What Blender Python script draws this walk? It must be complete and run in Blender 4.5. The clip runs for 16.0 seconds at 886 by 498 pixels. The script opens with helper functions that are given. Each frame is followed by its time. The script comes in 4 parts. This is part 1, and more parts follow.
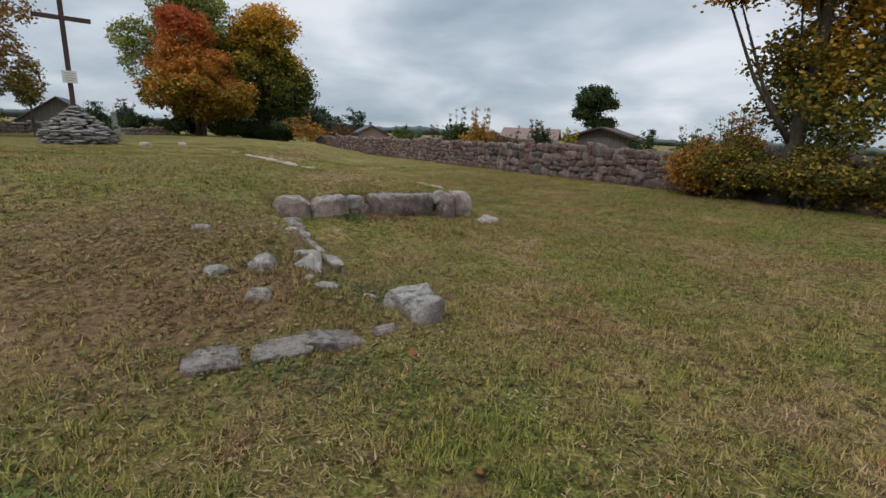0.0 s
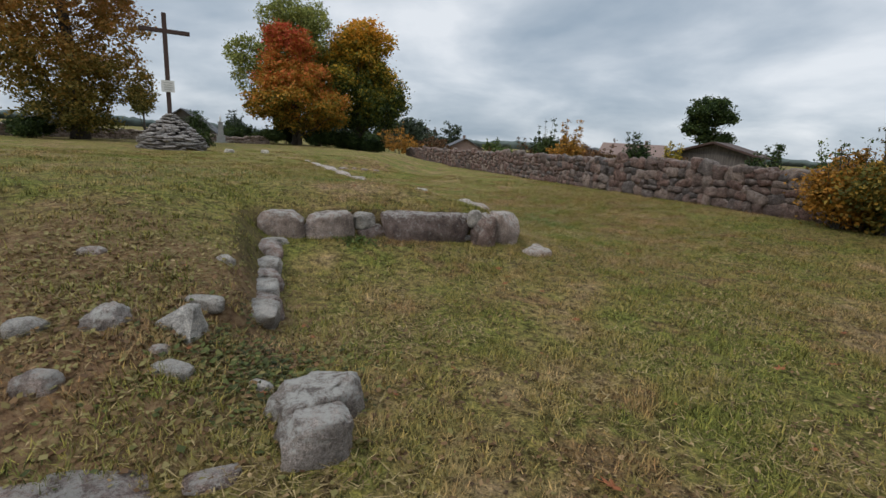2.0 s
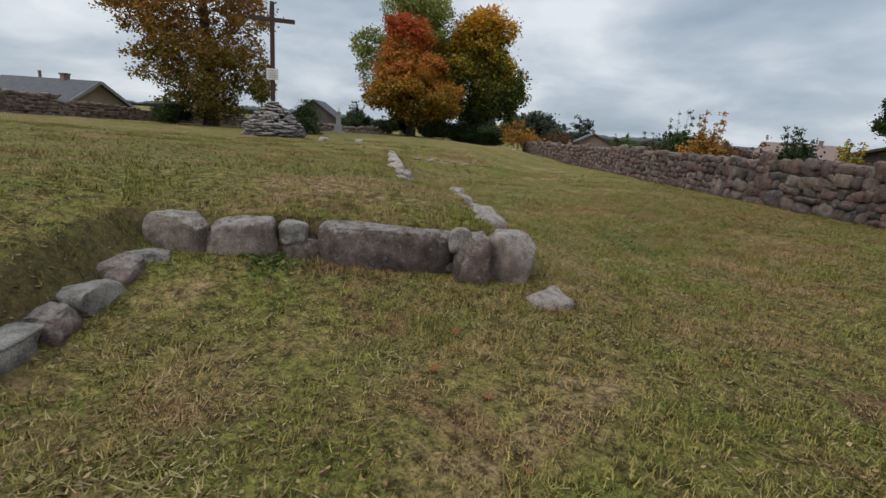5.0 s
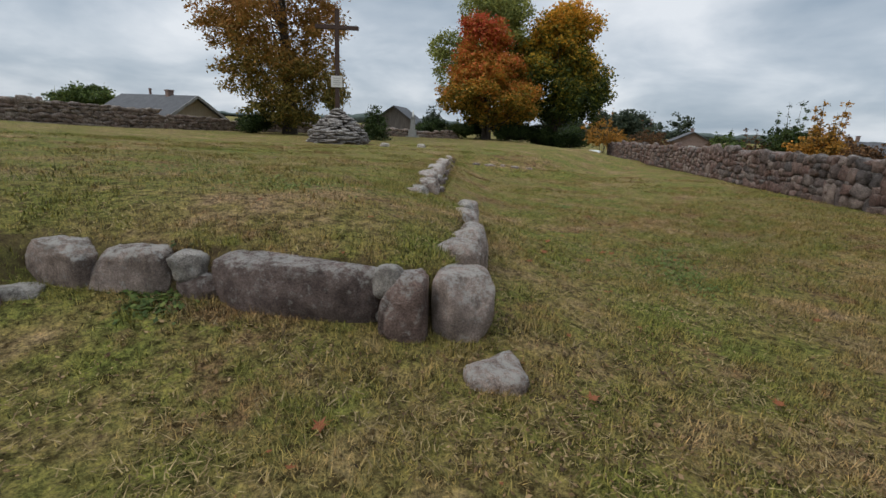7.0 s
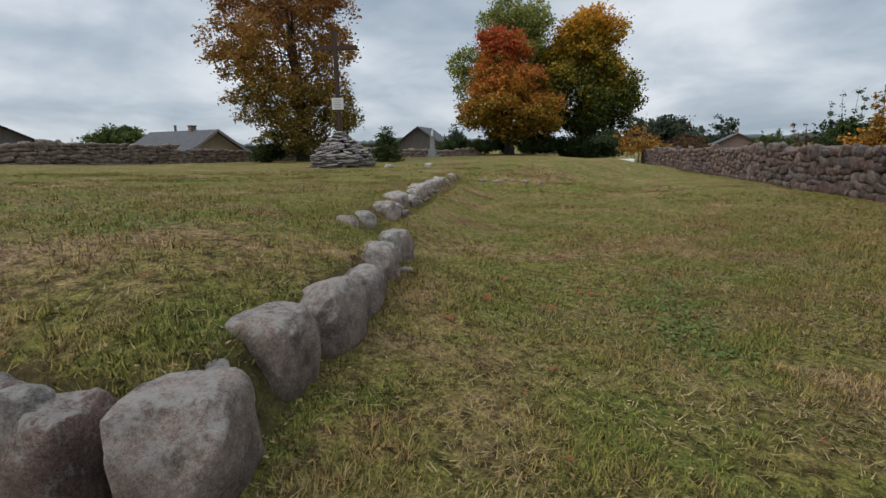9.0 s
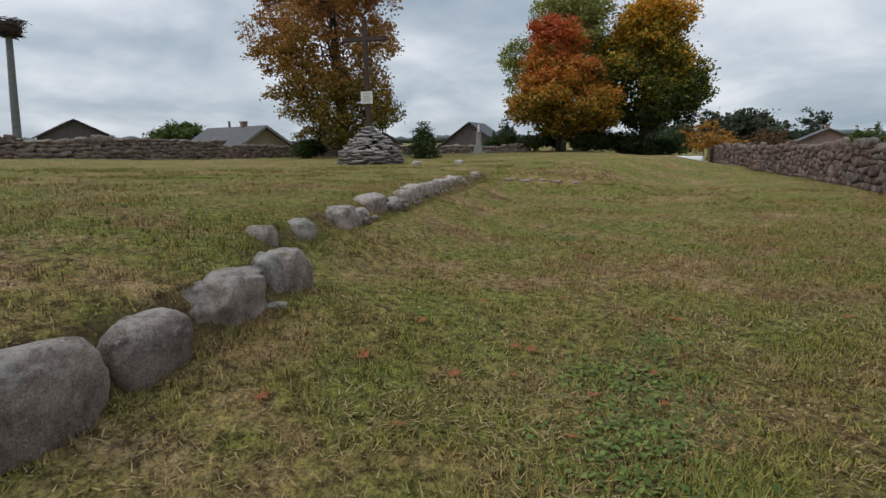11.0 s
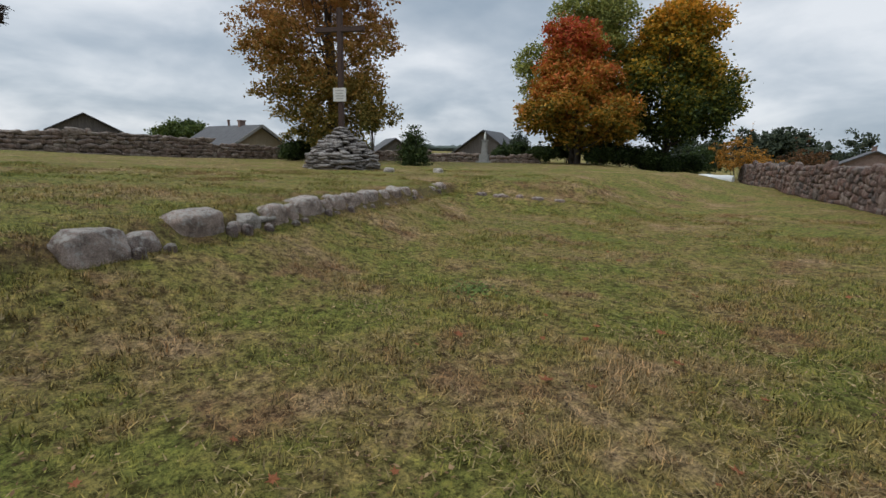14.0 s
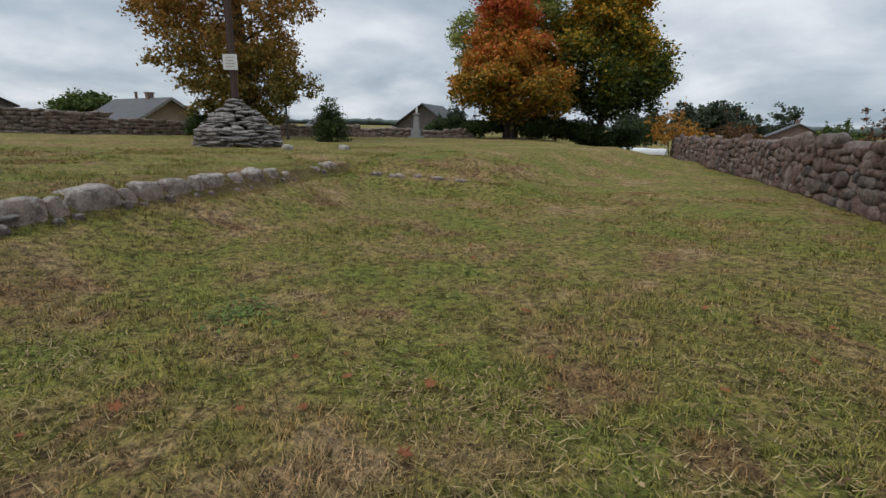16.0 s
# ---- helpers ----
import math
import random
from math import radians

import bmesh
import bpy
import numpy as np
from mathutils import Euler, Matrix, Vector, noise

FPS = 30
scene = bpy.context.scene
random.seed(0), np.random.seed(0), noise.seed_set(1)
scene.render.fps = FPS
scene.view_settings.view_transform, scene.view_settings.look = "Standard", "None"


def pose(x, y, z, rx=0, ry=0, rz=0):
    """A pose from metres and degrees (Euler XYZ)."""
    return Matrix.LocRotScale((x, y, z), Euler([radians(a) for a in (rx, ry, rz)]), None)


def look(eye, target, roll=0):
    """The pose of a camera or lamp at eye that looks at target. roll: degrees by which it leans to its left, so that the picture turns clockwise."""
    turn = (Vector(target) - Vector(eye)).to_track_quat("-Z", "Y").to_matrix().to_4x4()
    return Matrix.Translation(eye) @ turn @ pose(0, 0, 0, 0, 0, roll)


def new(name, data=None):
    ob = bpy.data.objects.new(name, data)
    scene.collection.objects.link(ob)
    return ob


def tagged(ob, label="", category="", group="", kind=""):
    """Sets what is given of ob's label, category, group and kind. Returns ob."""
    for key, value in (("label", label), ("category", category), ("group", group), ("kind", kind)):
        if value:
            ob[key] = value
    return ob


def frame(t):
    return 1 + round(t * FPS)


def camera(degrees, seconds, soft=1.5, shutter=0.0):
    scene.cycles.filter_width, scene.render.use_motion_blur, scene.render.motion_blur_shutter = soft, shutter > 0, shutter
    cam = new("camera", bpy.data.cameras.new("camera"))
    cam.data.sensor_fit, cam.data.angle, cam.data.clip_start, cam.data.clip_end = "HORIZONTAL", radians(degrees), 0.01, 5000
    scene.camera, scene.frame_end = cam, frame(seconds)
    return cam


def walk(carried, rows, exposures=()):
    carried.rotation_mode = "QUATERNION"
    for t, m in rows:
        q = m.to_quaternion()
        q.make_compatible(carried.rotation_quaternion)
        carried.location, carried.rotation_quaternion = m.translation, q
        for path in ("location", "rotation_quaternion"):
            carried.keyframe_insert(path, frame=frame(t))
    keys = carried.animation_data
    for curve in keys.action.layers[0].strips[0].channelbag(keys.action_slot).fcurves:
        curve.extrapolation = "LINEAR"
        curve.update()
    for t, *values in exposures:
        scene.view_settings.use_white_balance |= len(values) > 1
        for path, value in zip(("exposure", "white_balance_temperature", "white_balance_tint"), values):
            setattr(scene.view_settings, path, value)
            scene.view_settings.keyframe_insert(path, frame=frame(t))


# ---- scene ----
cam = camera(86.2, 16.0)
PATH = [
    (0, (0.59, -0.464, 1.767), (0.482, 1.475, 1.291), 2.6),
    (0.5, (0.736, 0.025, 1.686), (0.396, 1.938, 1.211), 0.9),
    (1, (0.912, 0.506, 1.729), (0.524, 2.413, 1.266), 1.9),
    (1.5, (1.007, 1.024, 1.699), (0.583, 2.927, 1.25), 4.2),
    (2, (1.255, 1.517, 1.667), (0.764, 3.405, 1.227), 3.5),
    (2.5, (1.389, 1.945, 1.693), (0.852, 3.823, 1.261), 3.4),
    (3, (1.443, 2.476, 1.643), (0.841, 4.337, 1.224), 5.5),
    (3.5, (1.665, 2.977, 1.634), (1.003, 4.817, 1.214), 5.8),
    (4, (1.744, 3.398, 1.621), (1.011, 5.209, 1.195), 7.9),
    (4.5, (1.801, 3.787, 1.606), (0.909, 5.518, 1.149), 6.9),
    (4.7, (1.876, 3.965, 1.62), (0.959, 5.677, 1.14), 5.9),
    (6.8, (2.363, 5.615, 1.745), (1.114, 7.09, 1.233), 1.8),
    (7, (2.31, 5.865, 1.718), (1.056, 7.338, 1.209), 3.0),
    (7.5, (2.288, 6.424, 1.631), (1.026, 7.892, 1.129), 3.6),
    (8, (2.326, 6.935, 1.672), (1.05, 8.396, 1.185), 2.8),
    (8.5, (2.173, 7.476, 1.658), (0.871, 8.93, 1.222), 3.1),
    (9, (2.175, 8.014, 1.597), (0.782, 9.38, 1.162), -0.7),
    (9.2, (2.197, 8.228, 1.618), (0.759, 9.551, 1.19), -1.9),
    (11.3, (2.015, 10.261, 1.532), (0.441, 11.41, 1.083), -1.4),
    (11.5, (1.938, 10.476, 1.484), (0.366, 11.628, 1.036), -2.6),
    (12, (1.897, 11.009, 1.509), (0.334, 12.169, 1.047), -2.0),
    (12.5, (1.676, 11.49, 1.49), (0.107, 12.658, 1.073), 3.3),
    (13, (1.464, 12.094, 1.44), (-0.143, 13.218, 1.048), -0.8),
    (13.5, (1.359, 12.592, 1.481), (-0.255, 13.7, 1.07), -3.0),
    (14, (1.142, 13.13, 1.46), (-0.479, 14.227, 1.045), 1.5),
    (14.5, (1.09, 13.776, 1.41), (-0.506, 14.906, 0.994), -2.1),
    (15, (1.067, 14.234, 1.492), (-0.479, 15.426, 1.057), -1.4),
    (15.5, (0.945, 14.671, 1.508), (-0.581, 15.887, 1.07), 1.0),
    (16, (1.057, 15.156, 1.497), (-0.432, 16.39, 0.987), 1.3),
]
walk(cam, [(t, look(eye, target, roll)) for t, eye, target, roll in PATH])

# ---- world, sun, exposure ----
world = bpy.data.worlds.new("sky")
scene.world = world
world.use_nodes = True
wn, wl = world.node_tree.nodes, world.node_tree.links
wn.clear()


def wnode(kind, **inputs):
    n = wn.new(kind)
    for k, v in inputs.items():
        n.inputs[k].default_value = v
    return n


SUN_EL, SUN_AZ = radians(48), radians(215)
sky = wn.new("ShaderNodeTexSky")
sky.sky_type, sky.sun_disc, sky.sun_elevation, sky.sun_rotation = "NISHITA", False, SUN_EL, SUN_AZ
bg_sky = wnode("ShaderNodeBackground", Strength=0.10)
wl.new(sky.outputs[0], bg_sky.inputs[0])
coord = wn.new("ShaderNodeTexCoord")
sep = wn.new("ShaderNodeSeparateXYZ")
wl.new(coord.outputs["Generated"], sep.inputs[0])
# clouds lie on a flat layer: directions are divided by their height
lift = wn.new("ShaderNodeMath"); lift.operation = "MAXIMUM"; lift.inputs[1].default_value = 0.0
wl.new(sep.outputs[2], lift.inputs[0])
lift2 = wn.new("ShaderNodeMath"); lift2.operation = "ADD"; lift2.inputs[1].default_value = 0.30
wl.new(lift.outputs[0], lift2.inputs[0])
flat = wn.new("ShaderNodeVectorMath"); flat.operation = "DIVIDE"
comb = wn.new("ShaderNodeCombineXYZ")
for i in range(3):
    wl.new(lift2.outputs[0], comb.inputs[i])
wl.new(coord.outputs["Generated"], flat.inputs[0])
wl.new(comb.outputs[0], flat.inputs[1])
n1 = wnode("ShaderNodeTexNoise", Scale=1.5, Detail=7.0, Roughness=0.5, Distortion=0.25)
wl.new(flat.outputs[0], n1.inputs["Vector"])
ramp = wn.new("ShaderNodeValToRGB")
cr = ramp.color_ramp
cr.elements[0].position, cr.elements[0].color = 0.32, (0.33, 0.41, 0.50, 1)
cr.elements[1].position, cr.elements[1].color = 0.68, (0.80, 0.84, 0.89, 1)
e = cr.elements.new(0.46); e.color = (0.47, 0.54, 0.62, 1)
e = cr.elements.new(0.55); e.color = (0.60, 0.66, 0.73, 1)
wl.new(n1.outputs[0], ramp.inputs[0])
bg_cloud = wnode("ShaderNodeBackground", Strength=1.0)
# an overcast sky is brighter overhead than at the horizon
dome = wn.new("ShaderNodeMapRange"); dome.interpolation_type = "SMOOTHSTEP"
dome.inputs[1].default_value, dome.inputs[2].default_value, dome.inputs[3].default_value, dome.inputs[4].default_value = 0.35, 1.0, 1.0, 2.6
wl.new(sep.outputs[2], dome.inputs[0]); wl.new(dome.outputs[0], bg_cloud.inputs["Strength"])
wl.new(ramp.outputs[0], bg_cloud.inputs[0])
mixw = wnode("ShaderNodeMixShader", Fac=0.92)
wl.new(bg_sky.outputs[0], mixw.inputs[1])
wl.new(bg_cloud.outputs[0], mixw.inputs[2])
outw = wn.new("ShaderNodeOutputWorld")
wl.new(mixw.outputs[0], outw.inputs[0])

sun = bpy.data.lights.new("sun", "SUN")
sun.energy, sun.angle, sun.color = 1.5, radians(25), (1.0, 0.96, 0.9)
sun_ob = new("sun", sun)
sun_ob.rotation_euler = (math.pi / 2 - SUN_EL, 0, math.pi - SUN_AZ)
scene.view_settings.exposure = 0.0

# ---- materials ----


def material(name, rough=0.9, spec=0.25):
    m = bpy.data.materials.new(name)
    m.use_nodes = True
    nt = m.node_tree
    b = nt.nodes["Principled BSDF"]
    b.inputs["Roughness"].default_value = rough
    b.inputs["Specular IOR Level"].default_value = spec
    return m, nt, b


def node(nt, kind, **inputs):
    n = nt.nodes.new(kind)
    for k, v in inputs.items():
        n.inputs[k].default_value = v
    return n


def noise_tex(nt, scale, detail=4.0, rough=0.6, vec=None, distort=0.0):
    n = node(nt, "ShaderNodeTexNoise", Scale=scale, Detail=detail, Roughness=rough, Distortion=distort)
    if vec is not None:
        nt.links.new(vec, n.inputs["Vector"])
    return n.outputs[0]


def ramp_of(nt, fac, stops):
    r = nt.nodes.new("ShaderNodeValToRGB")
    el = r.color_ramp.elements
    while len(el) < len(stops):
        el.new(0.5)
    for q, (p, c) in zip(el, stops):
        q.position, q.color = p, (*c, 1)
    nt.links.new(fac, r.inputs[0])
    return r.outputs[0]


def mix(nt, a, b, fac, mode="MIX"):
    n = nt.nodes.new("ShaderNodeMix")
    n.data_type, n.blend_type = "RGBA", mode
    for sock, v in ((n.inputs[0], fac), (n.inputs[6], a), (n.inputs[7], b)):
        if isinstance(v, (int, float)):
            sock.default_value = v
        elif isinstance(v, tuple):
            sock.default_value = (*v, 1)
        else:
            nt.links.new(v, sock)
    return n.outputs[2]


def bump(nt, b, height, strength=0.5, distance=0.02):
    n = node(nt, "ShaderNodeBump", Strength=strength, Distance=distance)
    nt.links.new(height, n.inputs["Height"])
    nt.links.new(n.outputs[0], b.inputs["Normal"])


def position(nt):
    return nt.nodes.new("ShaderNodeNewGeometry").outputs["Position"]


def spread(nt, v, lo, hi):
    n = node(nt, "ShaderNodeMapRange")
    n.inputs[1].default_value, n.inputs[2].default_value = lo, hi
    nt.links.new(v, n.inputs[0])
    return n.outputs[0]


GREEN, OLIVE, DRY, SPECK_SHADE = (0.162, 0.156, 0.043), (0.215, 0.169, 0.065), (0.30, 0.210, 0.120), (0.075, 0.043, 0.025)


def turf_colour(nt, pos, lush=0.0):
    """Patchy mown grass: green, olive, straw and bare earth."""
    big = noise_tex(nt, 0.55, 3, 0.55, pos)
    mid = noise_tex(nt, 2.6, 4, 0.6, pos)
    blend = mix(nt, big, mid, 0.45)
    base = ramp_of(nt, blend, [(0.36 + lush, DRY), (0.45 + lush, OLIVE), (0.54, GREEN), (0.66, (0.135, 0.158, 0.036))])
    bare = spread(nt, noise_tex(nt, 0.9, 6, 0.68, pos), 0.555, 0.64)
    return mix(nt, base, (0.20, 0.122, 0.066), mix(nt, (0, 0, 0), (0.85, 0.85, 0.85), bare))


def make_turf():
    m, nt, b = material("turf", 0.95, 0.1)
    pos = position(nt)
    col = turf_colour(nt, pos)
    fine = noise_tex(nt, 45, 5, 0.75, pos)
    # dark stops of grain and mottle paint small shadows between grass tufts
    col = mix(nt, col, ramp_of(nt, fine, [(0.34, (0.22, 0.20, 0.18)), (0.50, (0.95, 0.95, 0.95)), (0.68, (1.75, 1.65, 1.45))]), 0.9, "MULTIPLY")
    mott = noise_tex(nt, 11, 5, 0.7, pos)
    col = mix(nt, col, ramp_of(nt, mott, [(0.38, (0.34, 0.31, 0.28)), (0.50, (0.95, 0.95, 0.95)), (0.64, (1.5, 1.45, 1.3))]), 1.0, "MULTIPLY")
    # coarser dark specks carry the same painted shadow
    speck = spread(nt, noise_tex(nt, 6.5, 5, 0.85, pos), 0.58, 0.64)
    col = mix(nt, col, SPECK_SHADE, mix(nt, (0, 0, 0), (0.7, 0.7, 0.7), speck))
    # trampled earth by the old footing
    at = node(nt, "ShaderNodeVectorMath"); at.operation = "DISTANCE"
    nt.links.new(pos, at.inputs[0]); at.inputs[1].default_value = (-1.9, 3.4, 0.6)
    near = node(nt, "ShaderNodeMath"); near.operation = "MULTIPLY_ADD"
    nt.links.new(noise_tex(nt, 1.8, 4, 0.6, pos), near.inputs[0]); near.inputs[1].default_value = 3.4
    nt.links.new(at.outputs["Value"], near.inputs[2])
    worn = node(nt, "ShaderNodeMapRange"); nt.links.new(near.outputs[0], worn.inputs[0])
    worn.inputs[1].default_value, worn.inputs[2].default_value, worn.inputs[3].default_value, worn.inputs[4].default_value = 3.0, 4.1, 0.8, 0.0
    # earth shows where the bank is too steep for turf
    up = nt.nodes.new("ShaderNodeSeparateXYZ")
    nt.links.new(nt.nodes.new("ShaderNodeNewGeometry").outputs["True Normal"], up.inputs[0])
    steep = node(nt, "ShaderNodeMapRange"); nt.links.new(up.outputs[2], steep.inputs[0])
    steep.inputs[1].default_value, steep.inputs[2].default_value, steep.inputs[3].default_value, steep.inputs[4].default_value = 0.70, 0.90, 0.6, 0.0
    col = mix(nt, col, (0.085, 0.056, 0.034), steep.outputs[0])
    soil = ramp_of(nt, noise_tex(nt, 14, 5, 0.7, pos), [(0.36, (0.10, 0.056, 0.032)), (0.52, (0.23, 0.135, 0.075)), (0.66, (0.31, 0.22, 0.12))])
    col = mix(nt, col, soil, worn.outputs[0])
    nt.links.new(col, b.inputs["Base Color"])
    bump(nt, b, mix(nt, fine, noise_tex(nt, 160, 3, 0.7, pos), 0.4), 0.9, 0.04)
    return m


def make_blade():
    m, nt, b = material("grass_blades", 0.8, 0.2)
    pos = position(nt)
    col = turf_colour(nt, pos)
    rnd = nt.nodes.new("ShaderNodeNewGeometry").outputs["Random Per Island"]
    tint = ramp_of(nt, rnd, [(0.0, (0.22, 0.25, 0.2)), (0.4, (0.95, 0.97, 0.85)), (0.8, (1.6, 1.47, 1.25)), (1.0, (2.2, 1.9, 1.6))])
    nt.links.new(mix(nt, col, tint, 1.0, "MULTIPLY"), b.inputs["Base Color"])
    return m


def make_stone(name, tones, lichen=0.35, scale=1.0):
    m, nt, b = material(name, 0.92, 0.2)
    pos = position(nt)
    rnd = nt.nodes.new("ShaderNodeObjectInfo").outputs["Random"]
    isl = nt.nodes.new("ShaderNodeNewGeometry").outputs["Random Per Island"]
    add = nt.nodes.new("ShaderNodeMath"); add.operation = "ADD"
    nt.links.new(rnd, add.inputs[0]); nt.links.new(isl, add.inputs[1])
    fr = nt.nodes.new("ShaderNodeMath"); fr.operation = "FRACT"
    nt.links.new(add.outputs[0], fr.inputs[0])
    k = len(tones) - 1
    col = ramp_of(nt, fr.outputs[0], [(i / k, c) for i, c in enumerate(tones)])
    grain = noise_tex(nt, 70 * scale, 5, 0.8, pos)
    col = mix(nt, col, ramp_of(nt, grain, [(0.34, (0.50, 0.47, 0.46)), (0.50, (0.97, 0.97, 0.97)), (0.68, (1.55, 1.5, 1.45))]), 0.85, "MULTIPLY")
    fleck = noise_tex(nt, 190 * scale, 3, 0.8, pos)
    col = mix(nt, col, ramp_of(nt, fleck, [(0.36, (0.35, 0.33, 0.33)), (0.47, (1, 1, 1)), (0.60, (1.1, 1.1, 1.1)), (0.68, (2.0, 1.95, 1.9))]), 0.75, "MULTIPLY")
    blotch = noise_tex(nt, 6 * scale, 5, 0.65, pos)
    col = mix(nt, col, ramp_of(nt, blotch, [(0.36, (0.48, 0.45, 0.43)), (0.62, (1.25, 1.2, 1.17))]), 0.9, "MULTIPLY")
    # lichen patches by noise; upward faces also lightened in the colour
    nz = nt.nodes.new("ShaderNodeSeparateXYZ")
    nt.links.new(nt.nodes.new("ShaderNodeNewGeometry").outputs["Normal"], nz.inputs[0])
    top_pale = node(nt, "ShaderNodeMath"); top_pale.operation = "MULTIPLY_ADD"
    nt.links.new(nz.outputs[2], top_pale.inputs[0]); top_pale.inputs[1].default_value = 0.12
    nt.links.new(noise_tex(nt, 15 * scale, 8, 0.8, pos), top_pale.inputs[2])
    li = spread(nt, top_pale.outputs[0], 0.55, 0.67)
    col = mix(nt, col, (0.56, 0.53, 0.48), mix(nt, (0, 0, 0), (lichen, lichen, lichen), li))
    nt.links.new(col, b.inputs["Base Color"])
    bump(nt, b, mix(nt, mix(nt, grain, fleck, 0.3), blotch, 0.4), 1.0, 0.10)
    return m


def make_leaf(name, stops, axis_h=None):
    """Foliage; axis_h = (low, high): colours follow the height in the crown, broken by noise."""
    m, nt, b = material(name, 0.7, 0.25)
    pos = position(nt)
    rnd = nt.nodes.new("ShaderNodeNewGeometry").outputs["Random Per Island"]
    clump = noise_tex(nt, 0.55, 3, 0.6, pos)
    if axis_h:
        s = nt.nodes.new("ShaderNodeSeparateXYZ"); nt.links.new(pos, s.inputs[0])
        hgt = spread(nt, s.outputs[2], *axis_h)
        fac = mix(nt, mix(nt, hgt, clump, 0.45), rnd, 0.22)
    else:
        fac = mix(nt, clump, rnd, 0.4)
    col = ramp_of(nt, fac, stops)
    col = mix(nt, col, ramp_of(nt, rnd, [(0, (0.65, 0.65, 0.65)), (1, (1.3, 1.3, 1.3))]), 1.0, "MULTIPLY")
    nt.links.new(col, b.inputs["Base Color"])
    tr = nt.nodes.new("ShaderNodeBsdfTranslucent"); nt.links.new(col, tr.inputs[0])
    ms = node(nt, "ShaderNodeMixShader", Fac=0.3)
    out = nt.nodes["Material Output"]
    nt.links.new(b.outputs[0], ms.inputs[1]); nt.links.new(tr.outputs[0], ms.inputs[2])
    nt.links.new(ms.outputs[0], out.inputs[0])
    return m


def make_plain(name, colour, rough=0.85, var=0.35, scale=8.0, stretch=None, metal=0.0):
    m, nt, b = material(name, rough)
    b.inputs["Metallic"].default_value = metal
    pos = position(nt)
    if stretch:
        mp = nt.nodes.new("ShaderNodeVectorMath"); mp.operation = "MULTIPLY"
        nt.links.new(pos, mp.inputs[0]); mp.inputs[1].default_value = stretch
        pos = mp.outputs[0]
    f = mix(nt, noise_tex(nt, scale, 5, 0.65, pos), noise_tex(nt, scale * 8, 4, 0.7, pos), 0.4)
    lo, hi = tuple(c * (1 - var) for c in colour), tuple(c * (1 + var) for c in colour)
    nt.links.new(ramp_of(nt, f, [(0.35, lo), (0.65, hi)]), b.inputs["Base Color"])
    bump(nt, b, f, 0.4, 0.01)
    return m


TURF, BLADE = make_turf(), make_blade()
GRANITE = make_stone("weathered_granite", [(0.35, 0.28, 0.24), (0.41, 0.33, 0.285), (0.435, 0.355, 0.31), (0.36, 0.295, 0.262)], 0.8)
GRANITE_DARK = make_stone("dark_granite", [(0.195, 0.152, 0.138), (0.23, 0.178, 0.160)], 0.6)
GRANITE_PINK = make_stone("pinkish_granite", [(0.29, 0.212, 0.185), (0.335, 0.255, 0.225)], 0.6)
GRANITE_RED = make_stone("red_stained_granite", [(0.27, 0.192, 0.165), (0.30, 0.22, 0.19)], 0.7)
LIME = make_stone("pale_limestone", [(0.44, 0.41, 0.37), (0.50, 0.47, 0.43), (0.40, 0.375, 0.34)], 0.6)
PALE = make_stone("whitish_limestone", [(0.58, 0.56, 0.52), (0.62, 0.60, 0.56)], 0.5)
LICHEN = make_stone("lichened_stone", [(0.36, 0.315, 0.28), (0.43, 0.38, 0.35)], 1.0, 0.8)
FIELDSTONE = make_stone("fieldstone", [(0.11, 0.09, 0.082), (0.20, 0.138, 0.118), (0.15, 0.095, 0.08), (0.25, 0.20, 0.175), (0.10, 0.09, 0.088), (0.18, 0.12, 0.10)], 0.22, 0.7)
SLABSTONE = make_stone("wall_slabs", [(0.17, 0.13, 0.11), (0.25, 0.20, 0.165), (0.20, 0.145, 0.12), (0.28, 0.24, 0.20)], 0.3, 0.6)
MORTAR = make_plain("packed_earth_core", (0.06, 0.05, 0.042), 0.95, 0.4, 6)
BARK = make_plain("bark", (0.075, 0.062, 0.05), 0.95, 0.45, 5, (3, 3, 0.6))
CROSSWOOD = make_plain("dark_stained_timber", (0.062, 0.038, 0.031), 0.7, 0.3, 6, (4, 4, 0.4))
OLDWOOD = make_plain("grey_weathered_boards", (0.115, 0.10, 0.092), 0.9, 0.5, 3, (6, 6, 0.25))
ROOFGREY = make_plain("grey_sheet_roof", (0.085, 0.085, 0.09), 0.85, 0.25, 2.5)
ROOFDARK = make_plain("dark_roof", (0.06, 0.055, 0.055), 0.85, 0.3, 2.5)
CREAM = make_plain("cream_boards", (0.36, 0.30, 0.22), 0.8, 0.15, 3, (5, 5, 0.3))
WHITE = make_plain("white_paint", (0.72, 0.72, 0.70), 0.6, 0.1, 5)
PLAQUE = make_plain("pale_plate", (0.62, 0.60, 0.57), 0.5, 0.12, 5)
BRICK = make_plain("sooty_brick", (0.20, 0.14, 0.12), 0.9, 0.3, 4)
GLASS, _nt, _b = material("dark_glass", 0.08, 0.5)
_b.inputs["Base Color"].default_value = (0.02, 0.024, 0.028, 1)
CONCRETE = make_plain("concrete", (0.27, 0.265, 0.255), 0.85, 0.2, 5)
POLEGREY = make_plain("weathered_concrete", (0.15, 0.148, 0.145), 0.9, 0.3, 5)
TWIG = make_plain("dry_twigs", (0.05, 0.035, 0.028), 0.95, 0.4, 9)
DEADLEAF = make_leaf("fallen_leaf", [(0.2, (0.22, 0.075, 0.03)), (0.5, (0.36, 0.13, 0.055)), (0.8, (0.42, 0.2, 0.09))])
